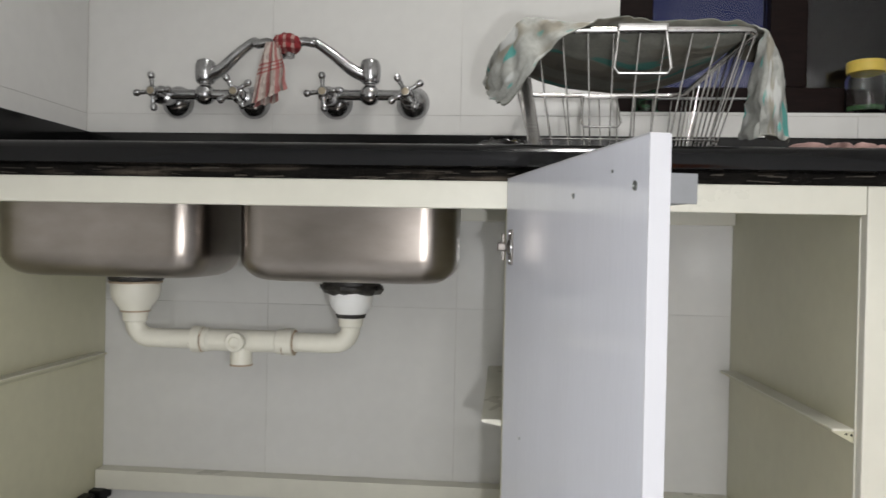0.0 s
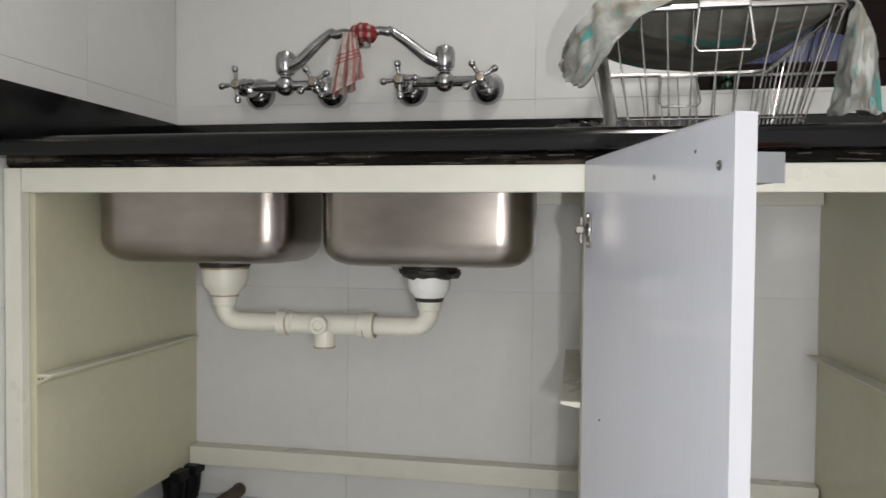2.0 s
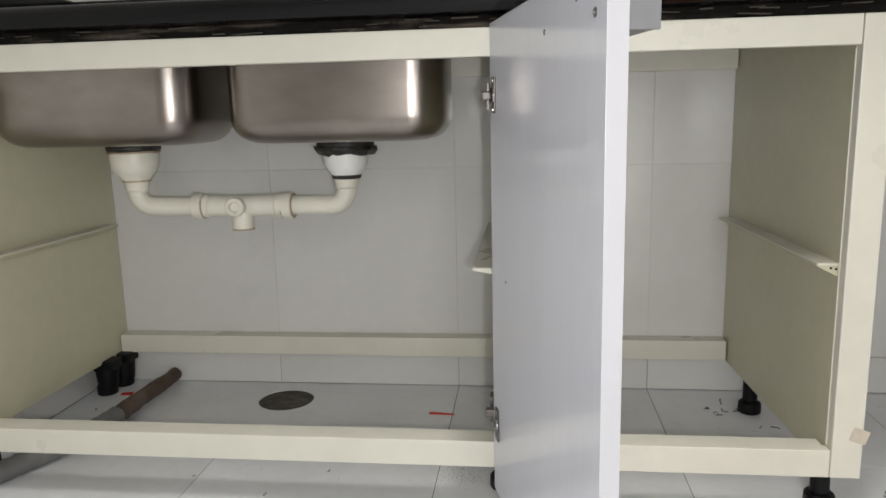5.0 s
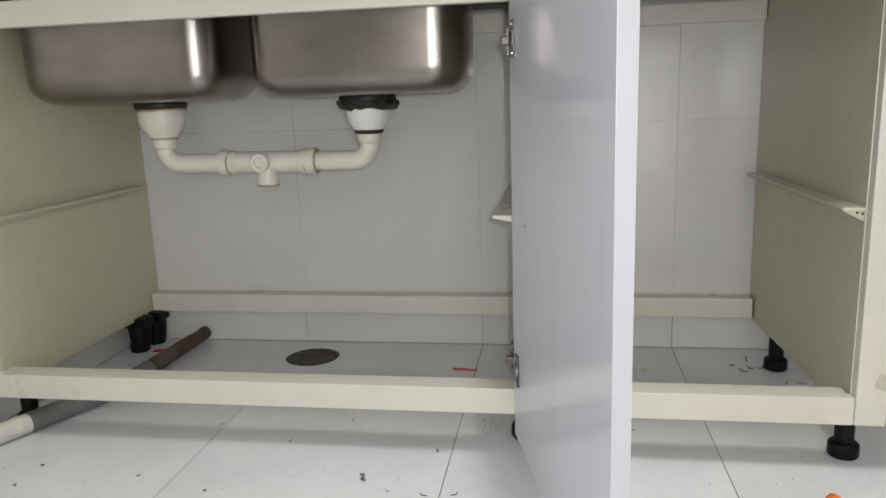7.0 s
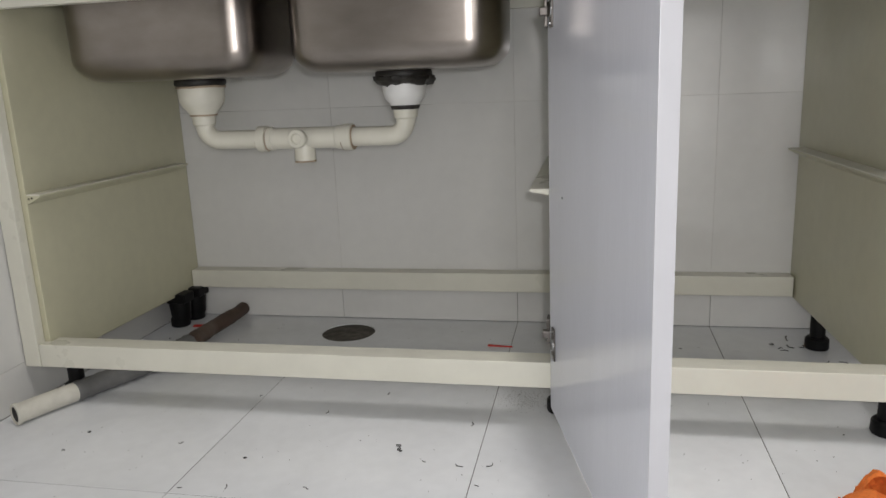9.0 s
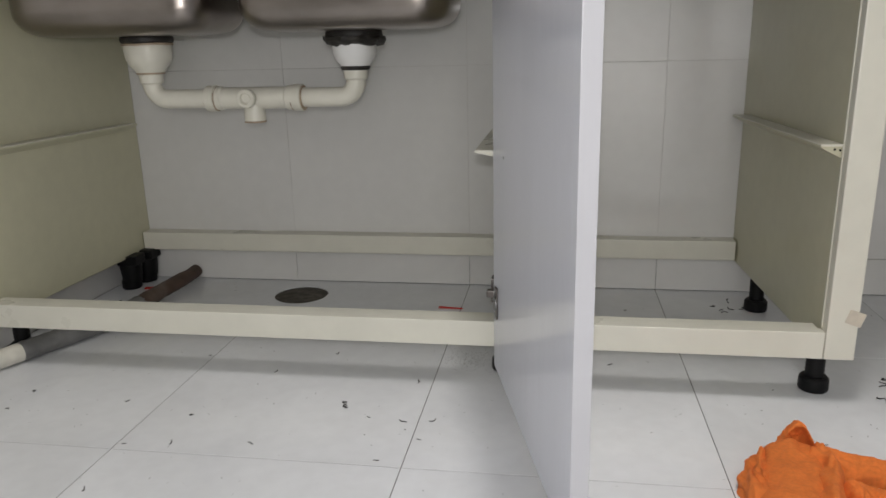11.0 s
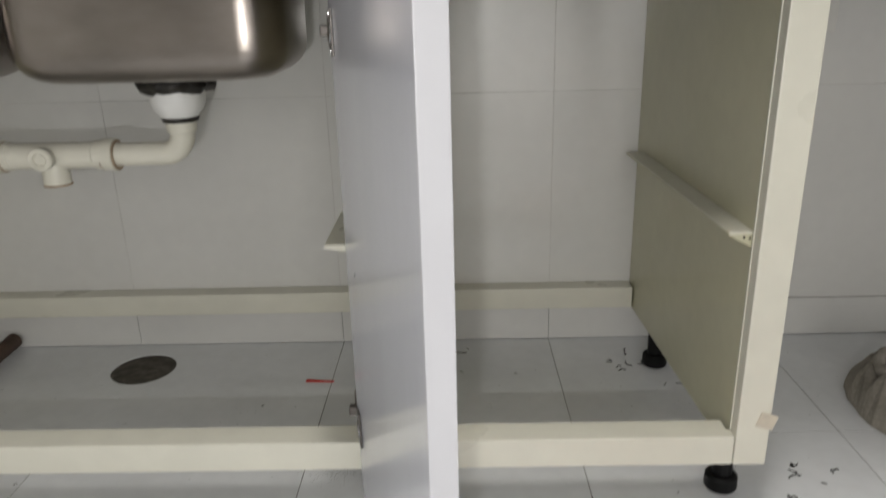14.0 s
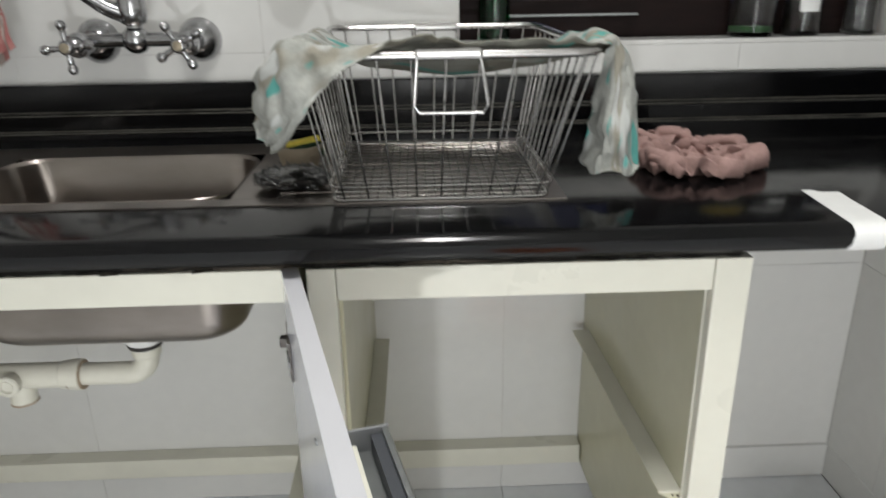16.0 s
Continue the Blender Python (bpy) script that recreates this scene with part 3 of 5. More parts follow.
# ---- the open door ----
DOOR_U, DOOR_N = Vector((0.2497, -0.9683, 0)), Vector((0.9683, 0.2497, 0))
DOOR_0 = Vector((0.001, -0.004, 0))
DOOR_M = Matrix(((DOOR_U.x, DOOR_N.x, 0, DOOR_0.x), (DOOR_U.y, DOOR_N.y, 0, DOOR_0.y), (0, 0, 1, 0), (0, 0, 0, 1)))
DZ0, DZ1, DOOR_W, DOOR_T = 0.048, 0.812, 0.502, 0.020
door = thing("cabinet_door", (0.06, -0.27, DZ0), "white laminate cabinet door standing open on two steel hinges", "door")


def on_door(bm):
    return turned(bm, DOOR_M)


part("door_leaf", on_door(box(0.001, 0, DZ0, DOOR_W - 0.001, DOOR_T, DZ1 - 0.001, 0.0008)), M_DOOR, door)
part("edge_band", on_door(box(DOOR_W - 0.0009, -0.0004, DZ0, DOOR_W + 0.0008, DOOR_T + 0.0004, DZ1, 0.0006)), M_EDGE, door, "white edge band")
part("edge_band", on_door(box(0.001, -0.0003, DZ1 - 0.0009, DOOR_W - 0.001, DOOR_T + 0.0003, DZ1 + 0.0006, 0.0004)), M_EDGE, door, "white edge band")
for s, z in ((0.473, 0.7665), (0.305, 0.767), (0.419, 0.785), (0.10, 0.43)):
    r = 0.0048 if s > 0.45 else 0.0034 if s > 0.3 else 0.002
    r = 0.0018 if z > 0.775 else r
    part("screw_cap", on_door(lathe([(r, 0.0), (r, -0.0010), (r * 0.55, -0.0012), (r * 0.5, -0.0003)], (s, 0.0, z), "y", 14)), M_ALU, door)
H0, H1 = 0.318, 0.470
O = DOOR_T
handle = part("handle", on_door(prism([(O + 0.0005, 0.7520), (O + 0.042, 0.7520), (O + 0.042, 0.7770), (O + 0.040, 0.7790), (O + 0.036, 0.7790), (O + 0.036, 0.7570), (O + 0.005, 0.7570), (O + 0.005, 0.7790), (O + 0.0005, 0.7790)], H0, H1)), M_ALU, door, "aluminium channel handle with milky end caps")
part("handle_groove", on_door(box(H0 + 0.001, O + 0.026, 0.7532, H1 - 0.001, O + 0.0358, 0.7740)), M_ALU_DARK, handle, "dark strip")
part("handle_strip", on_door(box(H0 + 0.001, O + 0.0052, 0.7532, H1 - 0.001, O + 0.013, 0.7660, 0.001)), M_CREAM, handle)
for s0 in (H0 - 0.003, H1):
    part("end_cap", on_door(box(s0, O + 0.0004, 0.7510, s0 + 0.003, O + 0.043, 0.7800, 0.001)), M_CLEAR_CAP, handle)



def hinge(z):
    """A concealed hinge: cup plate on the door, arm and mounting plate on the divider."""
    body = part("hinge", on_door(box(0.024, -0.0030, z - 0.027, 0.044, -0.0002, z + 0.027, 0.001)), M_HINGE, door, "steel concealed hinge")
    part("hinge_cup", on_door(lathe([(0.0125, -0.0031), (0.0120, -0.0050), (0.0060, -0.0052), (0.0005, -0.0046)], (0.034, 0, z), "y", 18)), M_CHROME, body, "", True)
    part("hinge_arm", box(-0.0125, 0.004, z - 0.0060, 0.006, 0.018, z + 0.0070, 0.002), M_HINGE, body)
    part("mounting_plate", box(-0.0062, 0.0235, z - 0.022, -0.0005, 0.052, z + 0.022, 0.0015), M_HINGE, body)
    for dz in (-0.021, 0.021):
        part("screw", on_door(lathe([(0.0032, -0.0028), (0.0030, -0.0040), (0.0005, -0.0040)], (0.034, 0, z + dz), "y", 10)), M_CHROME, body)


hinge(0.705)
hinge(0.176)

# ---- counter, splashback ----
counter = thing("countertop", (0, 0.2, UNDER), "black polished granite countertop with a rounded front edge", "countertop")
NOSE = [(-0.012, UNDER), (-0.030, UNDER + 0.002), (-0.040, UNDER + 0.012), (-0.043, UNDER + 0.024), (-0.040, TOP - 0.008), (-0.032, TOP - 0.002), (-0.022, TOP), (0.118, TOP), (0.118, UNDER)]
slab = prism(NOSE, X_LEFT + 0.001, X_RIGHT - 0.001)
box(X_LEFT + 0.001, 0.118, UNDER, -0.988, 0.5645, TOP, bm=slab)
box(-0.988, 0.41, UNDER, -0.076, 0.5645, TOP, bm=slab)
box(-0.076, 0.118, UNDER, X_RIGHT - 0.001, 0.5645, TOP, bm=slab)
part("slab", slab, M_GRANITE, counter, "", True)
for name, x0, x1 in (("splashback", X_LEFT + 0.001, X_RIGHT - 0.001),):
    part(name, prism([(0.5655, UNDER), (0.5655, 0.963), (0.5685, 0.966), (0.5915, 0.966), (0.5915, UNDER)], x0, x1), M_GRANITE, counter)
part("splash_ledge", prism([(0.5653, TOP + 0.0004), (0.537, TOP + 0.0004), (0.534, TOP + 0.004), (0.534, 0.911), (0.538, 0.915), (0.5653, 0.915)], X_LEFT + 0.03, X_RIGHT - 0.03), M_GRANITE, counter)
part("splash_ledge", prism([(0.5338, TOP + 0.0004), (0.515, TOP + 0.0004), (0.515, 0.881), (0.519, 0.885), (0.5338, 0.885)], X_LEFT + 0.03, X_RIGHT - 0.03), M_GRANITE, counter)
for y, z in ((0.5355, 0.9136), (0.5165, 0.8836), (0.5315, 0.8856), (0.5630, 0.9156)):
    dust = []
    for k in range(260):
        x = X_LEFT + 0.04 + k * (X_RIGHT - X_LEFT - 0.08) / 259
        w = 0.0012 + 0.0016 * abs(noise.noise((x * 14, y * 90, z))) + 0.0008 * noise.noise((x * 60, y, z))
        w *= 1.0 if x < 0.0 else 0.35
        dust.append([Vector((x, y - w, z - 0.0002)), Vector((x, y + w, z - 0.0002)), Vector((x, y + w * 0.5, z + 0.0016)), Vector((x, y - w * 0.5, z + 0.0016))])
    bm = rings(bmesh.new(), dust)
    bmesh.ops.recalc_face_normals(bm, faces=bm.faces)
    part("joint_line", bm, M_DUST, counter, "pale dusty joint line")
part("side_splash", box(X_LEFT + 0.001, -0.125, TOP + 0.0005, X_LEFT + 0.026, 0.5645, 0.966, 0.003), M_GRANITE, counter)
part("side_splash", box(X_RIGHT - 0.026, 0.02, TOP + 0.0005, X_RIGHT - 0.001, 0.5645, 0.966, 0.003), M_GRANITE, counter)

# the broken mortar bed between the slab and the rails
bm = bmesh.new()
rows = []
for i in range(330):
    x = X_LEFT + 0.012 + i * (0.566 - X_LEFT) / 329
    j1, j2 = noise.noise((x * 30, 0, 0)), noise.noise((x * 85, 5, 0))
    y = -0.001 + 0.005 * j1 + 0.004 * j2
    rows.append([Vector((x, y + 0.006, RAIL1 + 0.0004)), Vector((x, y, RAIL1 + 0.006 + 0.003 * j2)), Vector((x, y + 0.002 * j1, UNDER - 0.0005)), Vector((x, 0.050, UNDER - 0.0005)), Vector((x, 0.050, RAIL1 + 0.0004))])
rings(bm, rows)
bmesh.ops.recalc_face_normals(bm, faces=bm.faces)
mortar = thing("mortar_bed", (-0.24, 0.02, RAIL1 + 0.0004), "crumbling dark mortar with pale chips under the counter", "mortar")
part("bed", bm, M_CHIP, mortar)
rng = random.Random(21)
for k in range(30):
    x = rng.uniform(X_LEFT + 0.03, 0.55)
    long, high = rng.uniform(0.010, 0.050), rng.uniform(0.0008, 0.0018)
    z = rng.choice((RAIL1 + 0.0035, RAIL1 + 0.011, UNDER - 0.004)) + rng.uniform(-0.001, 0.001)
    bm = box(-long / 2, -0.004, -high / 2, long / 2, 0.004, high / 2, 0.0008, seg=1)
    for v in bm.verts:
        v.co.z += 0.0016 * noise.noise((v.co.x * 120 + k, 0, k))
    part("chip", turned(bm, pose(x, -0.004 + rng.uniform(-0.001, 0.003), z, 0, rng.uniform(-4, 4), rng.uniform(-6, 6))), M_CHIP_PALE, mortar)

# white tape folded over the counter's front edge
path = [(0.094, TOP + 0.0006), (0.06, TOP + 0.0007), (-0.020, TOP + 0.0008), (-0.034, TOP - 0.001), (-0.0425, TOP - 0.008), (-0.0445, UNDER + 0.024), (-0.0415, UNDER + 0.011), (-0.031, UNDER + 0.0005)]
rows = [[Vector((0.690 + u * 0.046 + 0.004 * noise.noise((y * 30, u * 3, 0)) + 0.10 * max(0.0, y), y + (0.012 if k == 0 and u < 0.5 else 0) , z)) for u in (0, 0.25, 0.5, 0.75, 1)] for k, (y, z) in enumerate(path)]
tagged(part("tape_strip", sheet(rows, -0.0008), M_TAPE, None, "", True), "white tape strip folded over the counter edge", "tape")

# ---- the double sink ----
sink = thing("double_sink", (-0.3, 0.3, 0.62), "stainless steel double bowl sink with drainboard, set in black counter", "sink")


def bowl(x0, x1, y0=0.122, y1=0.395, z_top=TOP + 0.002, z_bot=0.632):
    """A pressed steel bowl with rounded corners, outside and inside."""
    loops = []
    prof = [(0.0, z_top), (0.004, z_top - 0.006), (0.006, 0.70)]
    prof += [(0.006 + 0.046 * (1 - math.cos(a)), z_bot + 0.046 * (1 - math.sin(a))) for a in [radians(q) for q in (0, 15, 30, 45, 60, 75, 90)]]
    prof += [(0.10, z_bot - 0.001)]
    for inset, z in prof:
        loops.append(rounded_rect(x0 + inset, y0 + inset, x1 - inset, y1 - inset, max(0.062 - inset * 0.25, 0.02), z, 8))
    inner = [[p + Vector((0, 0, 0.0018)) + (Vector(((x0 + x1) / 2, (y0 + y1) / 2, p.z)) - p).normalized() * 0.0016 for p in loop] for loop in reversed(loops)]
    bm = rings(bmesh.new(), loops + inner, False, False)
    bm.verts.ensure_lookup_table()
    k = len(loops[0])
    n = len(bm.verts)
    outer_last, inner_first = bm.verts[(len(loops) - 1) * k:len(loops) * k], bm.verts[len(loops) * k:(len(loops) + 1) * k]
    bmesh.ops.recalc_face_normals(bm, faces=bm.faces)
    first, last = bm.verts[:k], bm.verts[n - k:]
    for i in range(k):
        bm.faces.new((first[i], last[i], last[(i + 1) % k], first[(i + 1) % k]))
    # the floor of the bowl
    for ring_v, up in ((outer_last, False), (inner_first, True)):
        face = [v for v in ring_v]
        bm.faces.new(face if up else face[::-1])
    # the skins meet in the middle, so drop the wall between them
    walls = [f for f in bm.faces if len(f.verts) == 4 and len({v.index < len(loops) * k for v in f.verts}) == 2 and all(abs(v.co.z - z_bot) < 0.01 for v in f.verts)]
    bmesh.ops.delete(bm, geom=walls, context="FACES_ONLY")
    return bm


BOWLS = ((-0.974, -0.550), (-0.501, -0.086))
for x0, x1 in BOWLS:
    bm = bowl(x0, x1)
    bm.verts.index_update()
    part("bowl", bm, M_STEEL, sink, "", True)
# rim sheet round the bowls and the drainboard with pressed grooves
bm = bmesh.new()
for x0, y0, x1, y1 in ((-0.996, 0.092, 0.372, 0.1215), (-0.996, 0.3955, 0.372, 0.478), (-0.996, 0.122, -0.975, 0.395), (-0.549, 0.122, -0.502, 0.395), (-0.085, 0.122, 0.372, 0.395)):
    box(x0, y0, TOP + 0.0006, x1, y1, TOP + 0.0026, bm=bm)
part("rim", bm, M_STEEL, sink)
for k in range(7):
    y = 0.145 + k * 0.038
    part("drain_groove", tube([(-0.02, y, TOP + 0.0022), (0.34, y, TOP + 0.0022)], 0.0022, 8), M_STEEL, sink, "", True)

# ---- the waste pipes under the bowls ----
waste = thing("waste_pipe", (-0.525, 0.29, 0.44), "cream plastic waste pipe joining two sink drains with a capped tee", "pipe")
PZ, PY = 0.4995, 0.308
XL, XR = -0.767, -0.310


def drain(x, z_shift, white):
    at = (x, PY, z_shift)
    if white:
        rim = lathe([(0.053, 0.640), (0.058, 0.632), (0.059, 0.623), (0.056, 0.618), (0.048, 0.6165)], at)
        part("drain_flange", rim, M_RUBBER, waste, "black sealed drain flange", True)
        seal = lathe([(0.056, 0.6240), (0.0625, 0.6225), (0.0625, 0.616), (0.056, 0.608), (0.046, 0.606)], at, "z", 44)
        for v in seal.verts:
            c = v.co - Vector((x, PY, v.co.z))
            k = 1 + 0.11 * noise.noise(v.co * 55) + 0.06 * noise.noise(v.co * 160)
            v.co = Vector((x + c.x * k, PY + c.y * k, v.co.z + 0.006 * noise.noise(v.co * 70)))
        part("sealant", seal, M_RUBBER, waste, "rough black sealant", True)
        cup = [(0.0440, 0.6163), (0.0452, 0.612), (0.0450, 0.602), (0.0440, 0.589), (0.0400, 0.577), (0.0310, 0.5675), (0.0280, 0.560)]
    else:
        rim = lathe([(0.050, 0.640), (0.0545, 0.634), (0.0550, 0.627), (0.053, 0.6235), (0.049, 0.6225)], at)
        part("drain_flange", rim, M_RUBBER, waste, "black sealed drain flange", True)
        edge = lathe([(0.050, 0.6226), (0.0535, 0.6215), (0.0532, 0.6185), (0.049, 0.618)], at, "z", 36)
        for v in edge.verts:
            v.co.z += 0.0022 * noise.noise(v.co * 60)
        part("sealant", edge, M_RUST, waste, "brown crusted sealant", True)
        cup = [(0.0485, 0.6190), (0.0498, 0.614), (0.0495, 0.602), (0.0475, 0.589), (0.0415, 0.577), (0.0325, 0.567), (0.0285, 0.560)]
    part("funnel", lathe(cup, at), M_PVC_W if white else M_PVC, waste, "white plastic drain cup" if white else "cream plastic drain cup", True)
    ring = [(0.0285, 0.5665), (0.0308, 0.563), (0.0285, 0.5565), (0.025, 0.556)] if white else [(0.0290, 0.5618), (0.0300, 0.560), (0.0290, 0.558)]
    part("seal_ring", lathe(ring, at), M_RUBBER if white else M_RUST, waste, "", True)
    part("nut", lathe([(0.0245, 0.5578), (0.0255, 0.5572), (0.0245, 0.540), (0.0230, 0.539), (0.0200, 0.536)], at), M_PVC, waste, "", True)


drain(XL, -0.005, False)
drain(XR, -0.003, True)
R = 0.0201
for x, sgn in ((XL, 1), (XR, -1)):
    bend = [(x, PY, 0.543), (x, PY, PZ + 0.034)] + [(x + sgn * 0.034 * (1 - math.cos(a)), PY, PZ + 0.034 * (1 - math.sin(a))) for a in [radians(q) for q in range(12, 91, 13)]] + [(x + sgn * (0.145 if sgn > 0 else 0.140), PY, PZ)]
    part("elbow_pipe", tube(bend, R, 20), M_PVC, waste, "", True)
part("tee_pipe", lathe([(0.0219, -0.6335), (0.0249, -0.6305), (0.0254, -0.6085), (0.0229, -0.6055), (0.0229, -0.4635), (0.0254, -0.4605), (0.0259, -0.4385), (0.0219, -0.4355)], (0, PY, PZ), "x", 24), M_PVC, waste, "", True)
for x in (-0.6305, -0.4370):
    part("coupling_ring", lathe([(0.0244, -0.0105), (0.0276, -0.0095), (0.0279, 0.0095), (0.0244, 0.0105)], (x, PY, PZ), "x", 26), M_PVC, waste, "", True)
for x in (-0.6180, -0.4260):
    part("seal_ring", lathe([(0.0236, -0.001), (0.0254, -0.0006), (0.0254, 0.0006), (0.0236, 0.001)], (x, PY, PZ), "x", 24), M_RUST, waste, "", True)
# sealant smeared round the joints
for k, (x, r, a0, a1) in enumerate(((-0.6190, 0.0258, 150, 330), (-0.6412, 0.0240, 190, 300), (-0.4255, 0.0262, 120, 345), (-0.4480, 0.0262, 200, 290))):
    arc = [(x + 0.0022 * noise.noise((q * 0.05, k, 3)), PY + r * math.cos(radians(q)), PZ + r * math.sin(radians(q))) for q in range(a0, a1, 10)]
    part("sealant_smear", tube(arc, [0.0009 + 0.0016 * abs(noise.noise((i * 0.6, k, 1))) for i in range(len(arc))], 6), M_RUST, waste, "reddish-brown sealant smear", True)
part("tee_outlet", lathe([(0.0205, -0.002), (0.0215, -0.010), (0.0225, -0.034), (0.0225, -0.050), (0.0190, -0.0505), (0.018, -0.040)], (-0.5380, PY, PZ)), M_PVC, waste, "", True)
part("outlet_seal", lathe([(0.0227, -0.0475), (0.0232, -0.0512), (0.0200, -0.0516)], (-0.5380, PY, PZ)), M_RUST, waste, "", True)
cap = part("tee_cap", lathe([(0.0150, -0.012), (0.0170, -0.026), (0.0195, -0.028), (0.0200, -0.040), (0.0180, -0.0425), (0.0120, -0.0425), (0.0112, -0.0400)], (-0.5390, PY, PZ + 0.001), "y", 26), M_PVC, waste, "", True)
part("cap_ring", lathe([(0.0105, -0.0400), (0.0105, -0.0415), (0.0095, -0.0420), (0.0085, -0.0402)], (-0.5390, PY, PZ + 0.001), "y", 22), M_PVC, cap, "", True)

# ---- wall taps ----




def off_wall(profile, k=0.80):
    """A turned profile whose last face lies on the back wall, shortened by k."""
    return [(radius, Y_BACK - (0.6195 - y) * k) for radius, y in profile]


def wall_tap(xa, xb, spout_to):
    """A two-handle wall mixer: rosettes, valves with cross handles, bridge with a ball and a swivel spout."""
    zc, yb = 1.043, 0.520
    xm = (xa + xb) / 2
    tap = thing("wall_tap", (xm, 0.6, zc), "worn chrome two-handle wall tap with a swivel spout", "tap", "taps over the sink")
    for x, lean in ((xa, 0.10), (xb, 0.55)):
        part("rosette", lathe(off_wall([(0.039, 0.6195), (0.040, 0.610), (0.035, 0.595), (0.022, 0.576), (0.0165, 0.572)]), (x, 0, zc), "y"), M_CHROME, tap, "", True)
        part("valve", lathe(off_wall([(0.0165, 0.575), (0.0175, 0.556), (0.0175, 0.512), (0.0215, 0.508), (0.0215, 0.496), (0.0150, 0.492), (0.0125, 0.470), (0.0085, 0.466), (0.0085, 0.452)]), (x, 0, zc), "y"), M_CHROME, tap, "", True)
        cross = part("cross_handle", lathe(off_wall([(0.0095, 0.459), (0.0125, 0.454), (0.0125, 0.438), (0.0100, 0.434), (0.0085, 0.4335)]), (x, 0, zc), "y", 18), M_CHROME, tap, "", True)
        part("button", lathe(off_wall([(0.0085, 0.4333), (0.0082, 0.4318), (0.0040, 0.4312)]), (x, 0, zc), "y", 16), M_BRASS, cross, "", True)
        for k in range(4):
            a = lean + k * math.pi / 2
            d = Vector((math.cos(a), 0, math.sin(a)))
            o = Vector((x, Y_BACK - 0.1388, zc))
            u = Vector((0, 1, 0))
            spoke = lathe([(0.0052, 0.009), (0.0046, 0.018), (0.0058, 0.025), (0.0045, 0.028), (0.0068, 0.031), (0.0085, 0.0365), (0.0068, 0.0425), (0.003, 0.0450)], o, (u, d.cross(u), d), 14)
            part("spoke", spoke, M_CHROME, cross, "", True)
    part("bridge", lathe([(0.0125, xa + 0.004), (0.0125, xb - 0.004)], (0, yb, zc + 0.006), "x", 20), M_CHROME, tap, "", True)
    ball = [(0.0245 * math.cos(a), 0.0245 * math.sin(a)) for a in [radians(q) for q in range(-88, 60, 12)]]
    part("ball", lathe(ball + [(0.0130, 0.024), (0.0165, 0.026), (0.0165, 0.030)], (xm, yb, zc + 0.006)), M_CHROME, tap, "", True)
    part("swivel", lathe([(0.0200, 0.034), (0.0225, 0.038), (0.0245, 0.056), (0.0240, 0.074), (0.0200, 0.085), (0.012, 0.0895), (0.003, 0.0905)], (xm, yb, zc)), M_CHROME, tap, "", True)
    ex, ez = spout_to
    s = 1 if ex > xm else -1
    pts = [(xm, yb, zc + 0.046), (xm + s * 0.040, yb - 0.010, zc + 0.062), (xm + s * 0.085, yb - 0.020, zc + 0.096), (xm + s * 0.125, yb - 0.028, zc + 0.122), (ex - s * 0.024, yb - 0.036, ez - 0.003), (ex, yb - 0.040, ez), (ex + s * 0.022, yb - 0.043, ez - 0.010), (ex + s * 0.030, yb - 0.045, ez - 0.028)]
    line = smooth_line(pts, 5)
    part("spout", tube(line, [0.0165 - 0.0058 * min(1, i / 14) for i in range(len(line))], 16), M_CHROME, tap, "", True)
    part("aerator", lathe([(0.0122, 0.0), (0.0130, -0.002), (0.0130, -0.014), (0.0105, -0.015)], (ex + s * 0.0305, yb - 0.045, ez - 0.024), "z", 18), M_CHROME, tap, "", True)
    return tap


wall_tap(-0.812, -0.619, (-0.553, 1.161))
wall_tap(-0.414, -0.227, (-0.470, 1.163))

# the checked rag knotted round both spouts
rag = thing("checked_rag", (-0.505, 0.45, 1.02), "red and white checked rag knotted round the tap spouts", "rag")
knot = bmesh.new()
uvl = knot.loops.layers.uv.new("uv")
bmesh.ops.create_icosphere(knot, subdivisions=4, radius=1.0)
for v in knot.verts:
    p = v.co.copy()
    f = 1 + 0.22 * (1 - 2 * abs(noise.noise(p * 1.6 + Vector((3, 1, 0))))) + 0.08 * (1 - 2 * abs(noise.noise(p * 4.0)))
    v.co = Vector((p.x * 0.027, p.y * 0.024, p.z * 0.021)) * f + Vector((-0.505, 0.474, 1.156))
for f in knot.faces:
    for loop in f.loops:
        c = loop.vert.co
        loop[uvl].uv = ((c.x + 0.6) * 12, (c.z - 1.0) * 10)
part("knot", knot, M_CHECK_KNOT, rag, "", True)
for xt, xb, zb, w0, w1, yy, sd in ((-0.533, -0.536, 1.030, 0.030, 0.088, 0.456, 1), (-0.538, -0.548, 1.016, 0.018, 0.050, 0.474, 2)):
    rows = []
    for j in range(34):
        t = j / 33
        row = []
        for i in range(37):
            u = i / 36 - 0.5
            w = w0 + (w1 - w0) * t ** 0.8
            fold = math.sin(u * 17 + sd * 2 + t * 1.2) + 0.5 * math.sin(u * 31 + t * 3 + sd)
            x = xt + (xb - xt) * t + u * w + 0.004 * noise.noise((u * 4, t * 3, sd))
            y = yy - 0.012 * t + 0.0085 * fold * (0.25 + 0.75 * t)
            z = 1.156 + (zb - 1.156) * t * (1 - 0.30 * u * (1 if sd == 1 else 0.2)) + 0.004 * fold * t
            row.append(Vector((x, y, z)))
        rows.append(row)
    part("tail", sheet(rows, 0.0010), M_CHECK, rag, "", True)

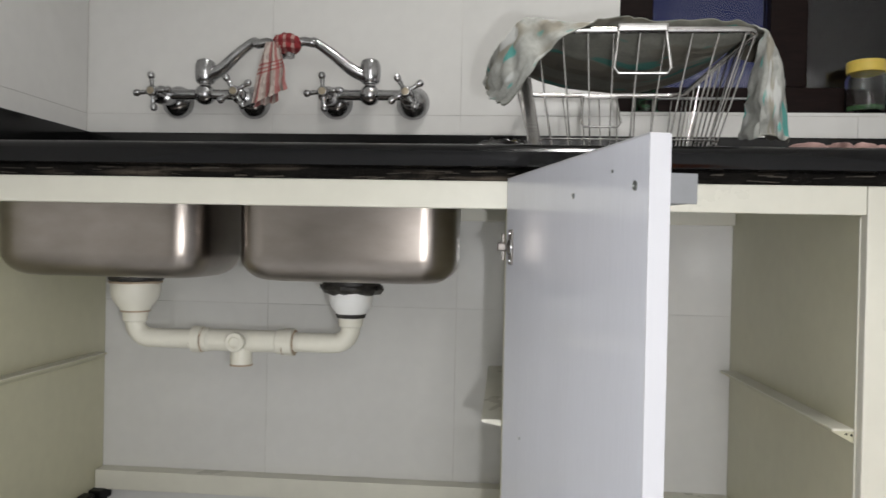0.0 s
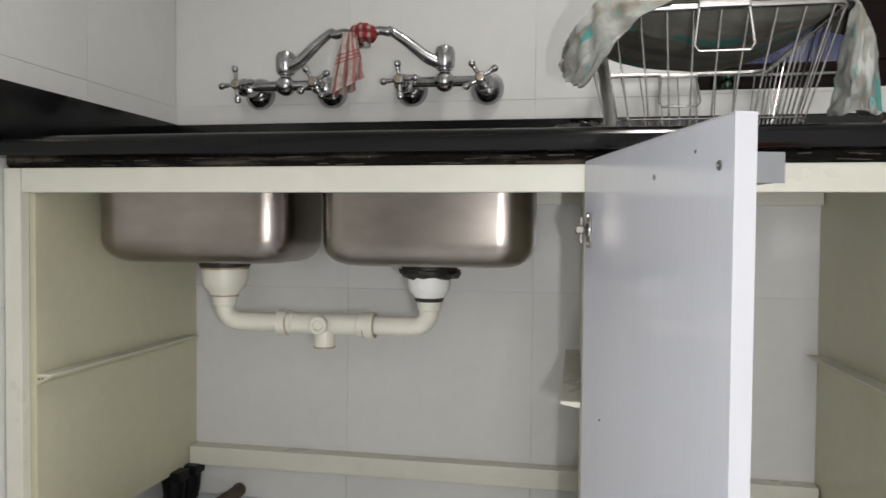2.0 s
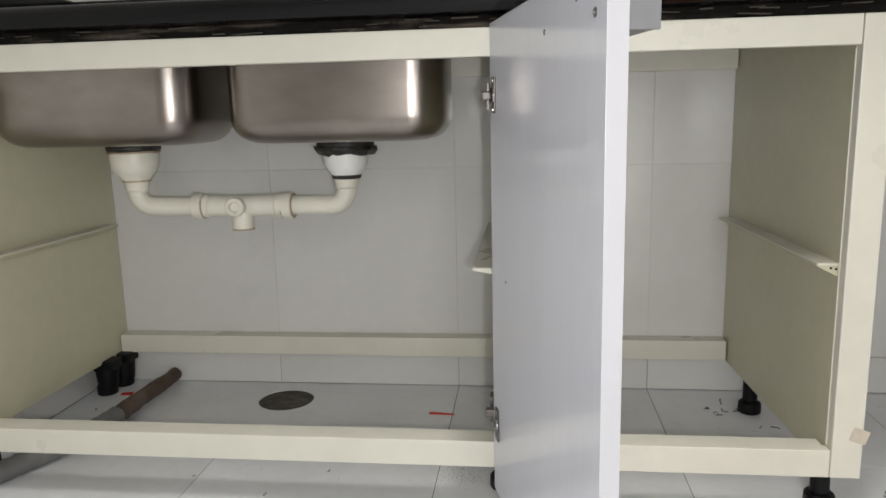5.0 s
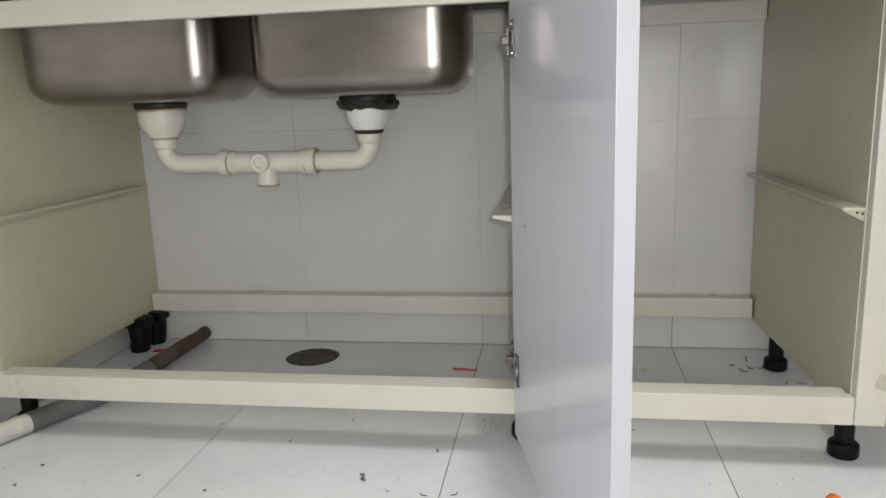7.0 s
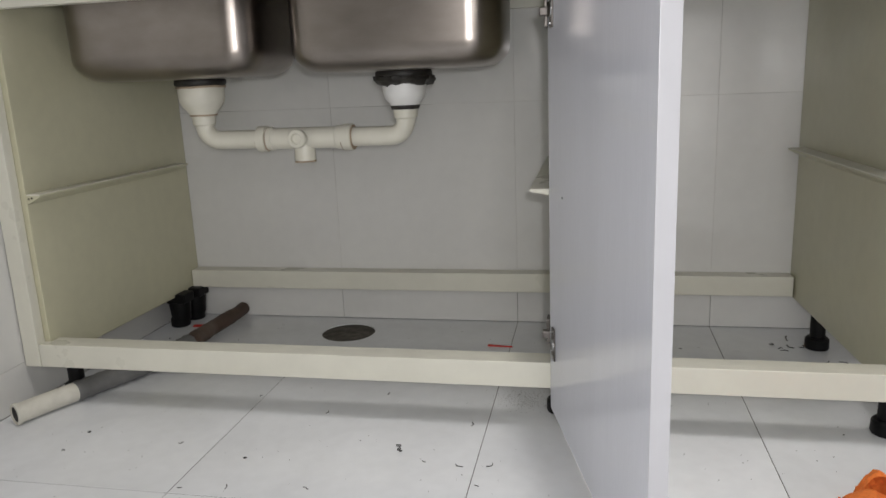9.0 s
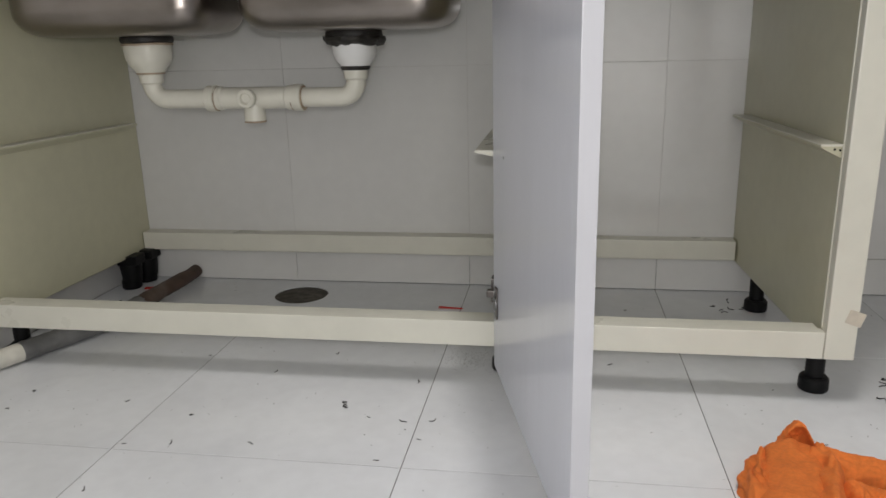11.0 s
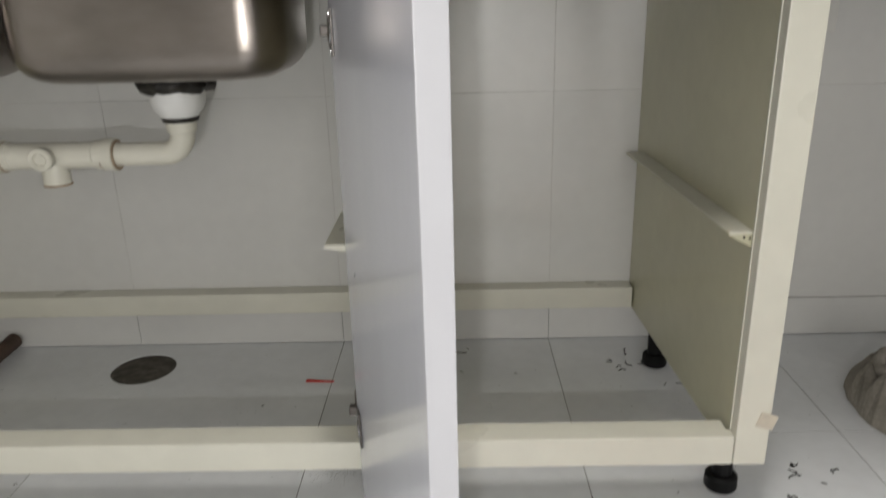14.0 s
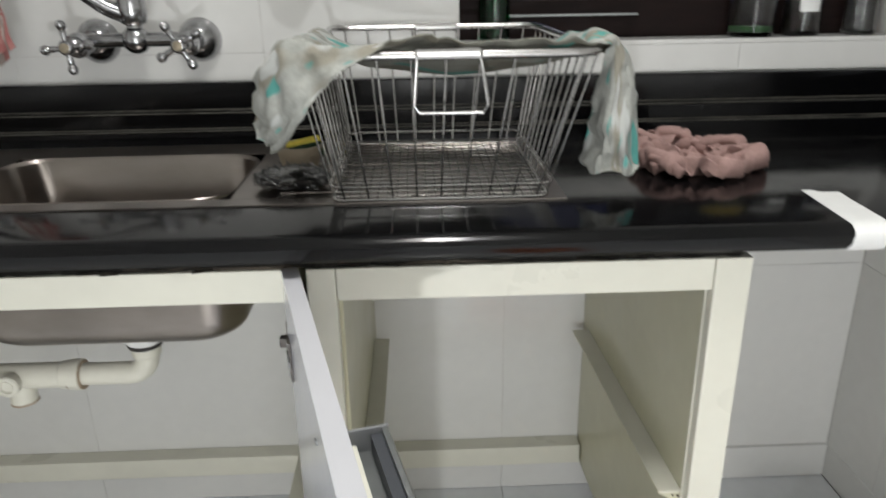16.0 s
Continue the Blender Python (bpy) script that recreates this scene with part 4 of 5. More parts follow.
# ---- on the counter ----
basket = thing("dish_basket", (0.22, 0.28, TOP + 0.003), "empty stainless steel wire dish basket with loop handles", "dish rack")
BZ0, BZ1 = TOP + 0.006, 1.060
BOT_R, TOP_R = (0.059, 0.092, 0.346, 0.430), (0.022, 0.046, 0.398, 0.566)


def basket_at(u, v, t):
    """A place on the basket's wall: u, v in 0..1 across, t from the bottom to the rim."""
    a = [BOT_R[i] + (TOP_R[i] - BOT_R[i]) * t for i in range(4)]
    return Vector((a[0] + (a[2] - a[0]) * u, a[1] + (a[3] - a[1]) * v, BZ0 + (BZ1 - BZ0) * t))


part("rim", tube(rounded_rect(*TOP_R, 0.035, BZ1, 6), 0.0058, 10, closed=True), M_WIRE, basket, "", True)
part("base_frame", tube(rounded_rect(*BOT_R, 0.016, BZ0, 4), 0.0028, 8, closed=True), M_WIRE, basket, "", True)
loop = rounded_rect(*[BOT_R[i] + (TOP_R[i] - BOT_R[i]) * 0.10 for i in range(4)], 0.018, BZ0 + 0.1 * (BZ1 - BZ0), 4)
part("belt_wire", tube(loop, 0.0019, 8, closed=True), M_WIRE, basket, "", True)
for k in range(9):
    u = (k + 0.5) / 9
    for v in (0, 1):
        pts = [basket_at(u, v, t) for t in (0, 0.5, 1)]
        part("wire", tube(pts, 0.0016, 8), M_WIRE, basket, "", True)
for k in range(11):
    v = (k + 0.5) / 11
    for u in (0, 1):
        part("wire", tube([basket_at(u, v, t) for t in (0, 0.5, 1)], 0.0015, 8), M_WIRE, basket, "", True)
for k in range(22):
    part("base_wire", tube([basket_at((k + 0.5) / 22, 0, 0), basket_at((k + 0.5) / 22, 1, 0)], 0.0011, 6), M_WIRE, basket, "", True)
for k in range(16):
    part("base_wire", tube([basket_at(0, (k + 0.5) / 16, 0) + Vector((0, 0, 0.0022)), basket_at(1, (k + 0.5) / 16, 0) + Vector((0, 0, 0.0022))], 0.0012, 6), M_WIRE, basket, "", True)
for y, dz in ((TOP_R[1] - 0.004, 0.0), (TOP_R[3] + 0.002, -0.004)):
    y2 = y + (0.006 if y < 0.2 else -0.006)
    pts = [(0.176, y, BZ1 + 0.006 + dz), (0.170, y2, BZ1 - 0.060 + dz), (0.177, y2, BZ1 - 0.069 + dz), (0.254, y2, BZ1 - 0.069 + dz), (0.261, y2, BZ1 - 0.060 + dz), (0.249, y, BZ1 + 0.006 + dz)]
    part("loop_handle", tube(pts, 0.0026, 10), M_WIRE, basket, "", True)
    part("handle_sleeve", box(0.172, y - 0.008, BZ1 - 0.004 + dz, 0.253, y + 0.010, BZ1 + 0.0085 + dz, 0.004), M_WIRE, basket)

# the towel over the basket: hangs at both ends, sags between, and comes to rest on the rim
RX0, RX1, RY0 = TOP_R[0], TOP_R[2], TOP_R[1]
STATIONS = [
    [(-0.013, 0.078, 0.940), (-0.035, 0.115, 0.965), (-0.046, 0.160, 0.993), (-0.035, 0.250, 1.030), (-0.024, 0.340, 1.050)],
    [(0.034, 0.050, 0.996), (-0.014, 0.080, 1.018), (-0.024, 0.155, 1.044), (-0.016, 0.250, 1.058), (-0.006, 0.350, 1.063)],
    [(0.082, 0.042, 1.044), (0.028, 0.062, 1.076), (0.017, 0.150, 1.083), (0.016, 0.260, 1.079), (0.020, 0.370, 1.077)],
    [(0.150, 0.054, 1.077), (0.105, 0.100, 1.077), (0.095, 0.185, 1.072), (0.095, 0.280, 1.068), (0.105, 0.370, 1.066)],
    [(0.240, 0.057, 1.077), (0.230, 0.130, 1.066), (0.225, 0.210, 1.053), (0.225, 0.280, 1.047), (0.230, 0.340, 1.048)],
    [(0.345, 0.057, 1.077), (0.340, 0.110, 1.073), (0.336, 0.165, 1.068), (0.336, 0.225, 1.064), (0.340, 0.285, 1.064)],
    [(0.402, 0.085, 1.078), (0.409, 0.108, 1.081), (0.413, 0.135, 1.083), (0.414, 0.175, 1.081), (0.411, 0.225, 1.077)],
    [(0.414, 0.140, 1.015), (0.424, 0.108, 1.018), (0.442, 0.112, 1.022), (0.455, 0.142, 1.024), (0.450, 0.200, 1.022)],
    [(0.398, 0.160, 0.899), (0.414, 0.112, 0.897), (0.446, 0.108, 0.897), (0.476, 0.142, 0.899), (0.465, 0.205, 0.905)]]
along = [smooth_line([(x, y - 0.013, z - 0.004) for x, y, z in s], 9) for s in STATIONS]
drape = np.array([[tuple(p) for p in smooth_line([s[k] for s in along], 9)] for k in range(len(along[0]))]).transpose(1, 0, 2)
NA, NB = drape.shape[:2]
flat = drape * 1.045
for i in range(NA):
    for j in range(NB):
        p = Vector(drape[i, j])
        drape[i, j] += np.array((0.7, 0.7, 1.0)) * 0.0055 * (1 - 2.2 * abs(noise.noise((p.x * 16 + p.z * 8, p.y * 34, 4))) + 0.7 * noise.noise(p * 60))
RIMS = [(np.array((RX0, RY0, BZ1)), np.array((RX1, RY0, BZ1))), (np.array((RX0, RY0, BZ1)), np.array((RX0, 0.545, BZ1))), (np.array((RX1, RY0, BZ1)), np.array((RX1, 0.545, BZ1)))]
HELD = np.zeros((NA, NB), bool)
HELD[0, :], HELD[NA - 1, :], HELD[27:48, 0] = True, True, True
for k in (0, 9, 18, 27):
    HELD[58:, k] = True
HELD = HELD.reshape(-1)
held_at = drape.reshape(-1, 3)[HELD].copy()


def on_basket(X, old):
    for p, q in RIMS:
        d = q - p
        t = np.clip(((X - p) @ d) / (d @ d), 0, 1)
        v = X - (p + t[:, None] * d)
        r = np.sqrt((v * v).sum(1)) + 1e-9
        hit = r < 0.0095
        X[hit] += v[hit] * ((0.0095 - r[hit]) / r[hit])[:, None]
        X[hit, :2] = old[hit, :2] + (X[hit, :2] - old[hit, :2]) * 0.1
    X[:, 2] = np.maximum(X[:, 2], TOP + 0.006)
    X[HELD] = held_at


rested = finer(settle(drape, flat, 70, on_basket, 0.00005, 6, 0.0, 0.9))
hang = np.ones((len(rested), 1)) * 0.4
hang[:44] = 1.1
hang[104:] = 0.18
rested = creased(rested, (0.055, 0.16), 0.006, 0.0006, hang)
rows = [[Vector(p) for p in row] for row in rested]
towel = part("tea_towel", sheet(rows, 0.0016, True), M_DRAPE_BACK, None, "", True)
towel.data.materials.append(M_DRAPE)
tagged(towel, "faded grey tea towel with turquoise print draped over the basket", "towel")

tagged(part("pink_cloth", dropped_cloth(0.598, 0.270, TOP + 0.0005, 0.215, 0.225, 0.42, 0.042, 3, n=48), M_PINK, None, "", True), "crumpled dusty pink cloth lying on the counter", "cloth")

# steel wool: a tangle of thin ribbons round a core
rng = random.Random(5)
scourer = thing("steel_scourer", (-0.006, 0.176, TOP + 0.003), "dark steel wool scourer beside the dish basket", "scourer")
core = bmesh.new()
bmesh.ops.create_icosphere(core, subdivisions=3, radius=1.0)
for v in core.verts:
    q = v.co * (1 + 0.25 * noise.noise(v.co * 3))
    v.co = Vector((-0.006 + q.x * 0.052, 0.176 + q.y * 0.030, TOP + 0.003 + max(0.0, 0.014 + q.z * 0.015)))
part("core", core, M_WOOL, scourer, "", True)
bm = bmesh.new()
for k in range(260):
    a, h = rng.uniform(0, 6.28), rng.uniform(-0.6, 1)
    c = Vector((-0.006 + 0.050 * math.cos(a) * math.sqrt(1 - min(0.95, h * h)), 0.176 + 0.029 * math.sin(a) * math.sqrt(1 - min(0.95, h * h)), TOP + 0.017 + 0.014 * h))
    d1, d2 = Vector((rng.gauss(0, 1), rng.gauss(0, 1), rng.gauss(0, 1))).normalized(), Vector((rng.gauss(0, 1), rng.gauss(0, 1), rng.gauss(0, 1))).normalized()
    r = rng.uniform(0.004, 0.009)
    pts = [c + (d1 * math.cos(t) + d2 * math.sin(t)) * r for t in (0, 1.1, 2.2, 3.3, 4.4, 5.5)]
    pts = [Vector((p.x, p.y, max(p.z, TOP + 0.0035))) for p in pts]
    tube(pts, 0.0006, 3, bm=bm)
part("wool_tangle", bm, M_WOOL, scourer, "", True)

dish = thing("soap_dish", (-0.010, 0.278, TOP + 0.003), "tan plastic soap dish behind the scourer", "soap dish")
part("bowl", lathe([(0.022, 0.0), (0.027, 0.003), (0.034, 0.030), (0.037, 0.040), (0.034, 0.040), (0.031, 0.030), (0.022, 0.006), (0.004, 0.005)], (-0.010, 0.278, TOP + 0.003)), M_TAN, dish, "", True)
sponge = thing("sponge", (0.0, 0.30, TOP + 0.06), "yellow sponge with a dark green scouring face, in the soap dish", "sponge")
SP = pose(-0.004, 0.296, TOP + 0.030, -52, -10, 8)
part("foam", turned(box(-0.027, -0.017, -0.002, 0.027, 0.017, 0.011, 0.004, seg=3), SP), M_YELLOW, sponge)
part("scouring_pad", turned(box(-0.027, -0.017, -0.008, 0.027, 0.017, -0.0022, 0.002), SP), M_GREEN_PAD, sponge)

# ---- on the window sill ----


def jar(x, y, r, h, lid, content, lid_h=0.026):
    j = thing("jar", (x, y, WZ0), "clear jar with a %s lid on the window sill" % lid[0], "jar", "jars on the window sill")
    part("glass_body", lathe([(r * 0.93, 0.001), (r, 0.006), (r, h * 0.74), (r * 0.88, h * 0.82), (r * 0.86, h - 0.002), (r * 0.80, h - 0.002), (r * 0.82, h * 0.81), (r * 0.945, h * 0.73), (r * 0.945, 0.010), (r * 0.5, 0.007)], (x, y, WZ0)), M_GLASS, j, "", True)
    part("lid", lathe([(r * 0.92, h - lid_h * 0.6), (r * 0.95, h - lid_h * 0.55), (r * 0.95, h + lid_h * 0.38), (r * 0.90, h + lid_h * 0.45)], (x, y, WZ0)), lid[1], j, "%s screw lid" % lid[0], True)
    if content:
        part("contents", lathe([(r * 0.92, 0.0115), (r * 0.92, 0.011 + content), (r * 0.6, 0.013 + content), (0.002, 0.012 + content)], (x, y, WZ0)), M_GREEN_STUFF, j, "green granules", True)
    return j


jar(0.834, 0.630, 0.044, 0.115, ("yellow", M_LID_YELLOW), 0.010)
labelled = jar(0.932, 0.628, 0.036, 0.118, ("white", M_LID_WHITE), 0)
rows = [[Vector((0.932 + 0.0366 * math.sin(a), 0.628 - 0.0366 * math.cos(a), WZ0 + z)) for a in [radians(q) for q in range(-34, 29, 6)]] for z in (0.046, 0.060, 0.075)]
part("paper_label", sheet(rows, -0.0004), M_TAPE, labelled, "blank white paper label")
jar(1.050, 0.628, 0.030, 0.118, ("white", M_LID_WHITE), 0)
bottle = thing("green_bottle", (0.328, 0.629, WZ0), "green glass bottle standing on the window sill", "bottle")
part("body", lathe([(0.026, 0.001), (0.030, 0.006), (0.030, 0.105), (0.024, 0.13), (0.012, 0.148), (0.012, 0.175), (0.0095, 0.175), (0.0095, 0.149), (0.0215, 0.128), (0.0275, 0.105), (0.0275, 0.010), (0.010, 0.008)], (0.328, 0.629, WZ0)), M_GREEN_GLASS, bottle, "", True)
part("cap", lathe([(0.0135, 0.166), (0.0140, 0.168), (0.0140, 0.184), (0.012, 0.186)], (0.328, 0.629, WZ0)), M_LID_WHITE, bottle, "", True)

# a dark backdrop added outside the window, raised to darken the right pane
bm = box(-1.5, 2.4, -0.5, 4.5, 2.6, 1.36)
box(1.36, 2.42, 1.361, 4.5, 2.6, 2.7, bm=bm)
tagged(part("backdrop", bm, M_WOOD), "dark backdrop outside the window at dusk", "wall", kind="structure")

# ---- wall socket ----
socket = thing("wall_socket", (0.85, 0.58, 0.66), "white three-pin wall socket on the tiled wall", "socket")
part("plate", box(0.806, 0.5815, 0.654, 0.896, 0.5925, 0.776, 0.003), M_SOCKET, socket)
part("face", box(0.815, 0.578, 0.660, 0.876, 0.5816, 0.746, 0.001), M_SOCKET, socket)
# black dots on the face, coloured like the shade in pin holes
for hx, hz, rr in ((0.845, 0.695, 0.0048), (0.834, 0.674, 0.0036), (0.858, 0.674, 0.0036)):
    part("pin_hole", lathe([(rr, 0.5778), (rr, 0.5774)], (hx, 0, hz), "y", 14), M_BLACK, socket)

# ---- on the floor ----
hose = thing("drain_hose", (-0.86, 0.28, 0.0), "dirty brown drain pipe with a grey hose end on the floor", "pipe")
back = smooth_line([(-0.857, 0.568, 0.026), (-0.858, 0.49, 0.026), (-0.862, 0.39, 0.027), (-0.866, 0.30, 0.025)], 6)
part("old_pipe", tube(back, [0.0165 + 0.0035 * i / (len(back) - 1) for i in range(len(back))], 18, wobble=0.18), M_PIPE_OLD, hose, "dirty brown pipe", True)
front = smooth_line([(-0.866, 0.304, 0.025), (-0.878, 0.22, 0.024), (-0.902, 0.14, 0.023), (-0.930, 0.08, 0.022), (-0.957, 0.015, 0.022)], 6)
part("grey_sleeve", tube(front, [0.020 + 0.0016 * (i % 2) for i in range(len(front))], 16), M_PIPE_GREY, hose, "grey corrugated hose", True)
part("hose_end", tube(smooth_line([(-0.9565, 0.017, 0.022), (-0.978, -0.028, 0.021), (-0.992, -0.062, 0.021), (-1.002, -0.090, 0.021)], 5), 0.0195, 16), M_PIPE_CREAM, hose, "cream hose end", True)
MOUTH = (Vector((0, 0, 1)), Vector((-0.894, 0.448, 0)), Vector((-0.448, -0.894, 0)))
part("hose_mouth", lathe([(0.0190, -0.004), (0.0215, -0.003), (0.0215, 0.004), (0.0175, 0.005), (0.0165, 0.0015), (0.002, 0.0012)], (-1.002, -0.090, 0.0215), MOUTH, 20), M_PIPE_CREAM, hose, "", True)
# a flat black disc for the shade inside the closed mouth
part("mouth_hollow", lathe([(0.0160, 0.0020), (0.0150, 0.0024), (0.001, 0.0024)], (-1.002, -0.090, 0.0215), MOUTH, 18), M_BLACK, hose, "", True)

pit = thing("floor_drain", (HX, HY, -0.1), "open round drain hole in the tiled floor", "drain")
part("drain_wall", lathe([(0.0675, -0.0025), (0.0675, -0.070), (0.0655, -0.070), (0.0655, -0.004), (0.0665, -0.004)], (HX, HY, 0), "z", 36), M_HOLE, pit, "", True)
part("drain_bottom", lathe([(0.0652, -0.042), (0.03, -0.046), (0.002, -0.048)], (HX, HY, 0), "z", 28), M_HOLE, pit, "", True)

def creased_sheet(rows, scale, deep, thickness):
    G = creased(finer(np.array([[tuple(p) for p in row] for row in rows])), scale, deep, 0.0003)
    return sheet([[Vector(p) for p in row] for row in G], thickness)


orange = thing("orange_cloth", (0.46, -0.30, 0.0), "crumpled bright orange cloth dropped on the floor", "cloth")


def heap(spine, half, high, seed, flat=0.7, rough=0.16, ends=(0.12, 0.12)):
    """A fold of cloth lying along a line on the floor, rounded over and closed at its ends."""
    line = smooth_line([Vector((x, y, 0.0)) for x, y, *_ in spine], 9)
    n = len(line)
    rows = []
    for j, p in enumerate(line):
        t = j / (n - 1)
        d = line[min(j + 1, n - 1)] - line[max(j - 1, 0)]
        side = Vector((d.y, -d.x, 0)).normalized()
        e = 1.0
        for q, w in ((1 - t, ends[0]), (t, ends[1])):
            if q > 1 - w:
                e *= math.sqrt(max(0.03, 1 - ((q - 1 + w) / w) ** 2))
        row = []
        for i in range(27):
            a = math.pi * i / 26
            k = 1 + rough * noise.noise((t * 4 + seed, a * 1.3, seed)) + 0.5 * rough * noise.noise((t * 9, a * 2.6, seed + 4))
            wide = (half[0] * (1 - t) + half[1] * t) * e * k
            up = (high[0] * (1 - t) + high[1] * t) * (0.35 + 0.65 * e) * k
            row.append(Vector((p.x, p.y, 0.0012)) - side * math.cos(a) * wide + Vector((0, 0, up * max(0.0, math.sin(a)) ** flat)))
        rows.append(row)
    return rows


def cloth_fold(name, rows, deep=0.0026):
    part(name, creased_sheet(rows, (0.12, 0.10), deep, 0.0012), M_ORANGE, orange, "", True)


cloth_fold("body", heap([(0.447, -0.192), (0.436, -0.250), (0.418, -0.320), (0.406, -0.400), (0.400, -0.470)], (0.039, 0.048), (0.044, 0.045), 3, 0.45, 0.12), 0.0018)
cloth_fold("side_fold", heap([(0.408, -0.212), (0.384, -0.262), (0.376, -0.330), (0.366, -0.420)], (0.020, 0.024), (0.034, 0.030), 9, 0.8, 0.42), 0.0040)
cloth_fold("side_fold", heap([(0.392, -0.250), (0.380, -0.300), (0.384, -0.370)], (0.013, 0.012), (0.042, 0.036), 14, 0.8, 0.40), 0.0034)
cloth_fold("cross_fold", heap([(0.474, -0.215), (0.472, -0.270), (0.452, -0.340), (0.440, -0.420)], (0.020, 0.026), (0.047, 0.050), 21, 0.8, 0.22), 0.0030)
cloth_fold("front_fold", heap([(0.478, -0.312), (0.510, -0.305), (0.538, -0.320), (0.552, -0.360)], (0.030, 0.022), (0.042, 0.024), 27, 0.8, 0.34), 0.0040)
cloth_fold("front_fold", heap([(0.470, -0.380), (0.510, -0.385), (0.540, -0.420)], (0.036, 0.030), (0.044, 0.024), 33, 0.8, 0.34), 0.0040)
cloth_fold("sleeve", heap([(0.466, -0.222), (0.505, -0.232), (0.550, -0.230), (0.603, -0.242)], (0.028, 0.017), (0.045, 0.024), 5, 0.75, 0.14, (0.05, 0.13)), 0.0026)
# the upright ear: a strip looped over on itself
rows = []
for j in range(13):
    t = j / 12
    row = []
    for i in range(33):
        a = math.pi * (i / 32)
        k = 1 + 0.10 * noise.noise((t * 3, a * 1.3, 4))
        hood = math.sqrt(max(0.01, 1 - (max(0.0, t - 0.35) / 0.65) ** 2))
        wide = 0.013 + 0.010 * max(0.0, 1 - math.sin(a)) ** 1.5
        row.append(Vector((0.453 + 0.004 * math.sin(a) - math.cos(a) * wide * hood * k, -0.202 + 0.030 * t + 0.012 * math.cos(a), 0.006 + (0.028 + 0.030 * hood) * max(0.0, math.sin(a)) ** 0.65 * k)))
    rows.append(row)
cloth_fold("ear", rows, 0.0016)
cloth_fold("ear_lining", heap([(0.436, -0.186), (0.452, -0.178), (0.474, -0.180)], (0.013, 0.013), (0.044, 0.038), 41, 0.7, 0.15), 0.0016)
bag = thing("canvas_bag", (1.0, 0.25, 0.001), "collapsed grey-beige canvas bag lying on the floor", "bag")
rows = []
for j in range(81):
    v = j / 80 * 2 - 1
    row = []
    for i in range(81):
        u = i / 80 * 2 - 1
        # a square grid bent onto a slumped oval
        x, y = u * math.sqrt(1 - v * v / 2), v * math.sqrt(1 - u * u / 2)
        r = min(1.0, math.hypot(x, y))
        edge = 1 + 0.05 * noise.noise((x * 1.5, y * 1.5, 3))
        crease = 1 - 2.4 * abs(noise.noise((x * 1.1 + y * 0.5 + 4, (y - x * 0.55) * 3.4, 7)))
        crease += 0.15 * (1 - 2.4 * abs(noise.noise((x * 2.6 + y + 1, (y - x * 0.6) * 6.0, 2))))
        pouch = math.exp(-(((x + 0.38) / 0.17) ** 2 + ((y - 0.22) / 0.16) ** 2))
        high = 0.077 * (1 - r ** 3.2) ** 0.55 * (1 - 0.22 * x) + 0.011 * crease * (1 - r ** 6) - 0.030 * pouch
        row.append(Vector((0.998 + 0.121 * x * edge - 0.004 * crease, 0.250 + 0.160 * y * edge + 0.004 * crease, max(0.0012, high))))
    rows.append(row)
part("body", creased_sheet(rows, (0.03, 0.05), 0.0022, 0.0012), M_BEIGE, bag, "", True)
ring = [(0.952 + 0.034 * math.cos(a) * (1 + 0.1 * math.sin(a * 2)), 0.282 + 0.036 * math.sin(a), 0.081 + 0.008 * math.sin(a * 1.0 + 0.6)) for a in [radians(q) for q in range(60, 331, 18)]]
part("rolled_edge", tube(smooth_line(ring, 3), 0.0125, 14, wobble=0.5), M_BEIGE, bag, "", True)
slit = smooth_line([(0.972, 0.315, 0.083), (0.985, 0.292, 0.086), (0.992, 0.268, 0.086), (1.004, 0.250, 0.084), (1.016, 0.236, 0.079)], 5)
part("lining", tube(slit, [0.0095 - 0.004 * abs(i / 10 - 1) for i in range(len(slit))], 10, wobble=0.5), M_BEIGE_DARK, bag, "dark striped lining", True)

# shreds and scraps
rng = random.Random(11)


def shred(x, y, size, curl, mat, name="rubber_shred", label="thin black shred lying on the floor", z=0.0):
    a = rng.uniform(0, 6.28)
    pts = [Vector((x, y, z + 0.0012))]
    for k in range(6):
        a += rng.uniform(-curl, curl)
        pts.append(pts[-1] + Vector((math.cos(a), math.sin(a), 0)) * size / 6 + Vector((0, 0, rng.uniform(0, 0.0008) if k % 2 else 0)))
    w = size * 0.016 + 0.0005
    tagged(part(name, tube(smooth_line(pts, 3), w, 5), mat, None, "", True), label, "scrap", "shreds on the floor")


TANGLES = [(0.679, 0.094), (0.692, 0.100), (0.686, 0.088), (0.653, 0.026), (0.667, 0.020), (0.746, 0.083), (0.764, -0.085), (0.772, -0.093), (-0.250, -0.083), (-0.247, -0.096)]
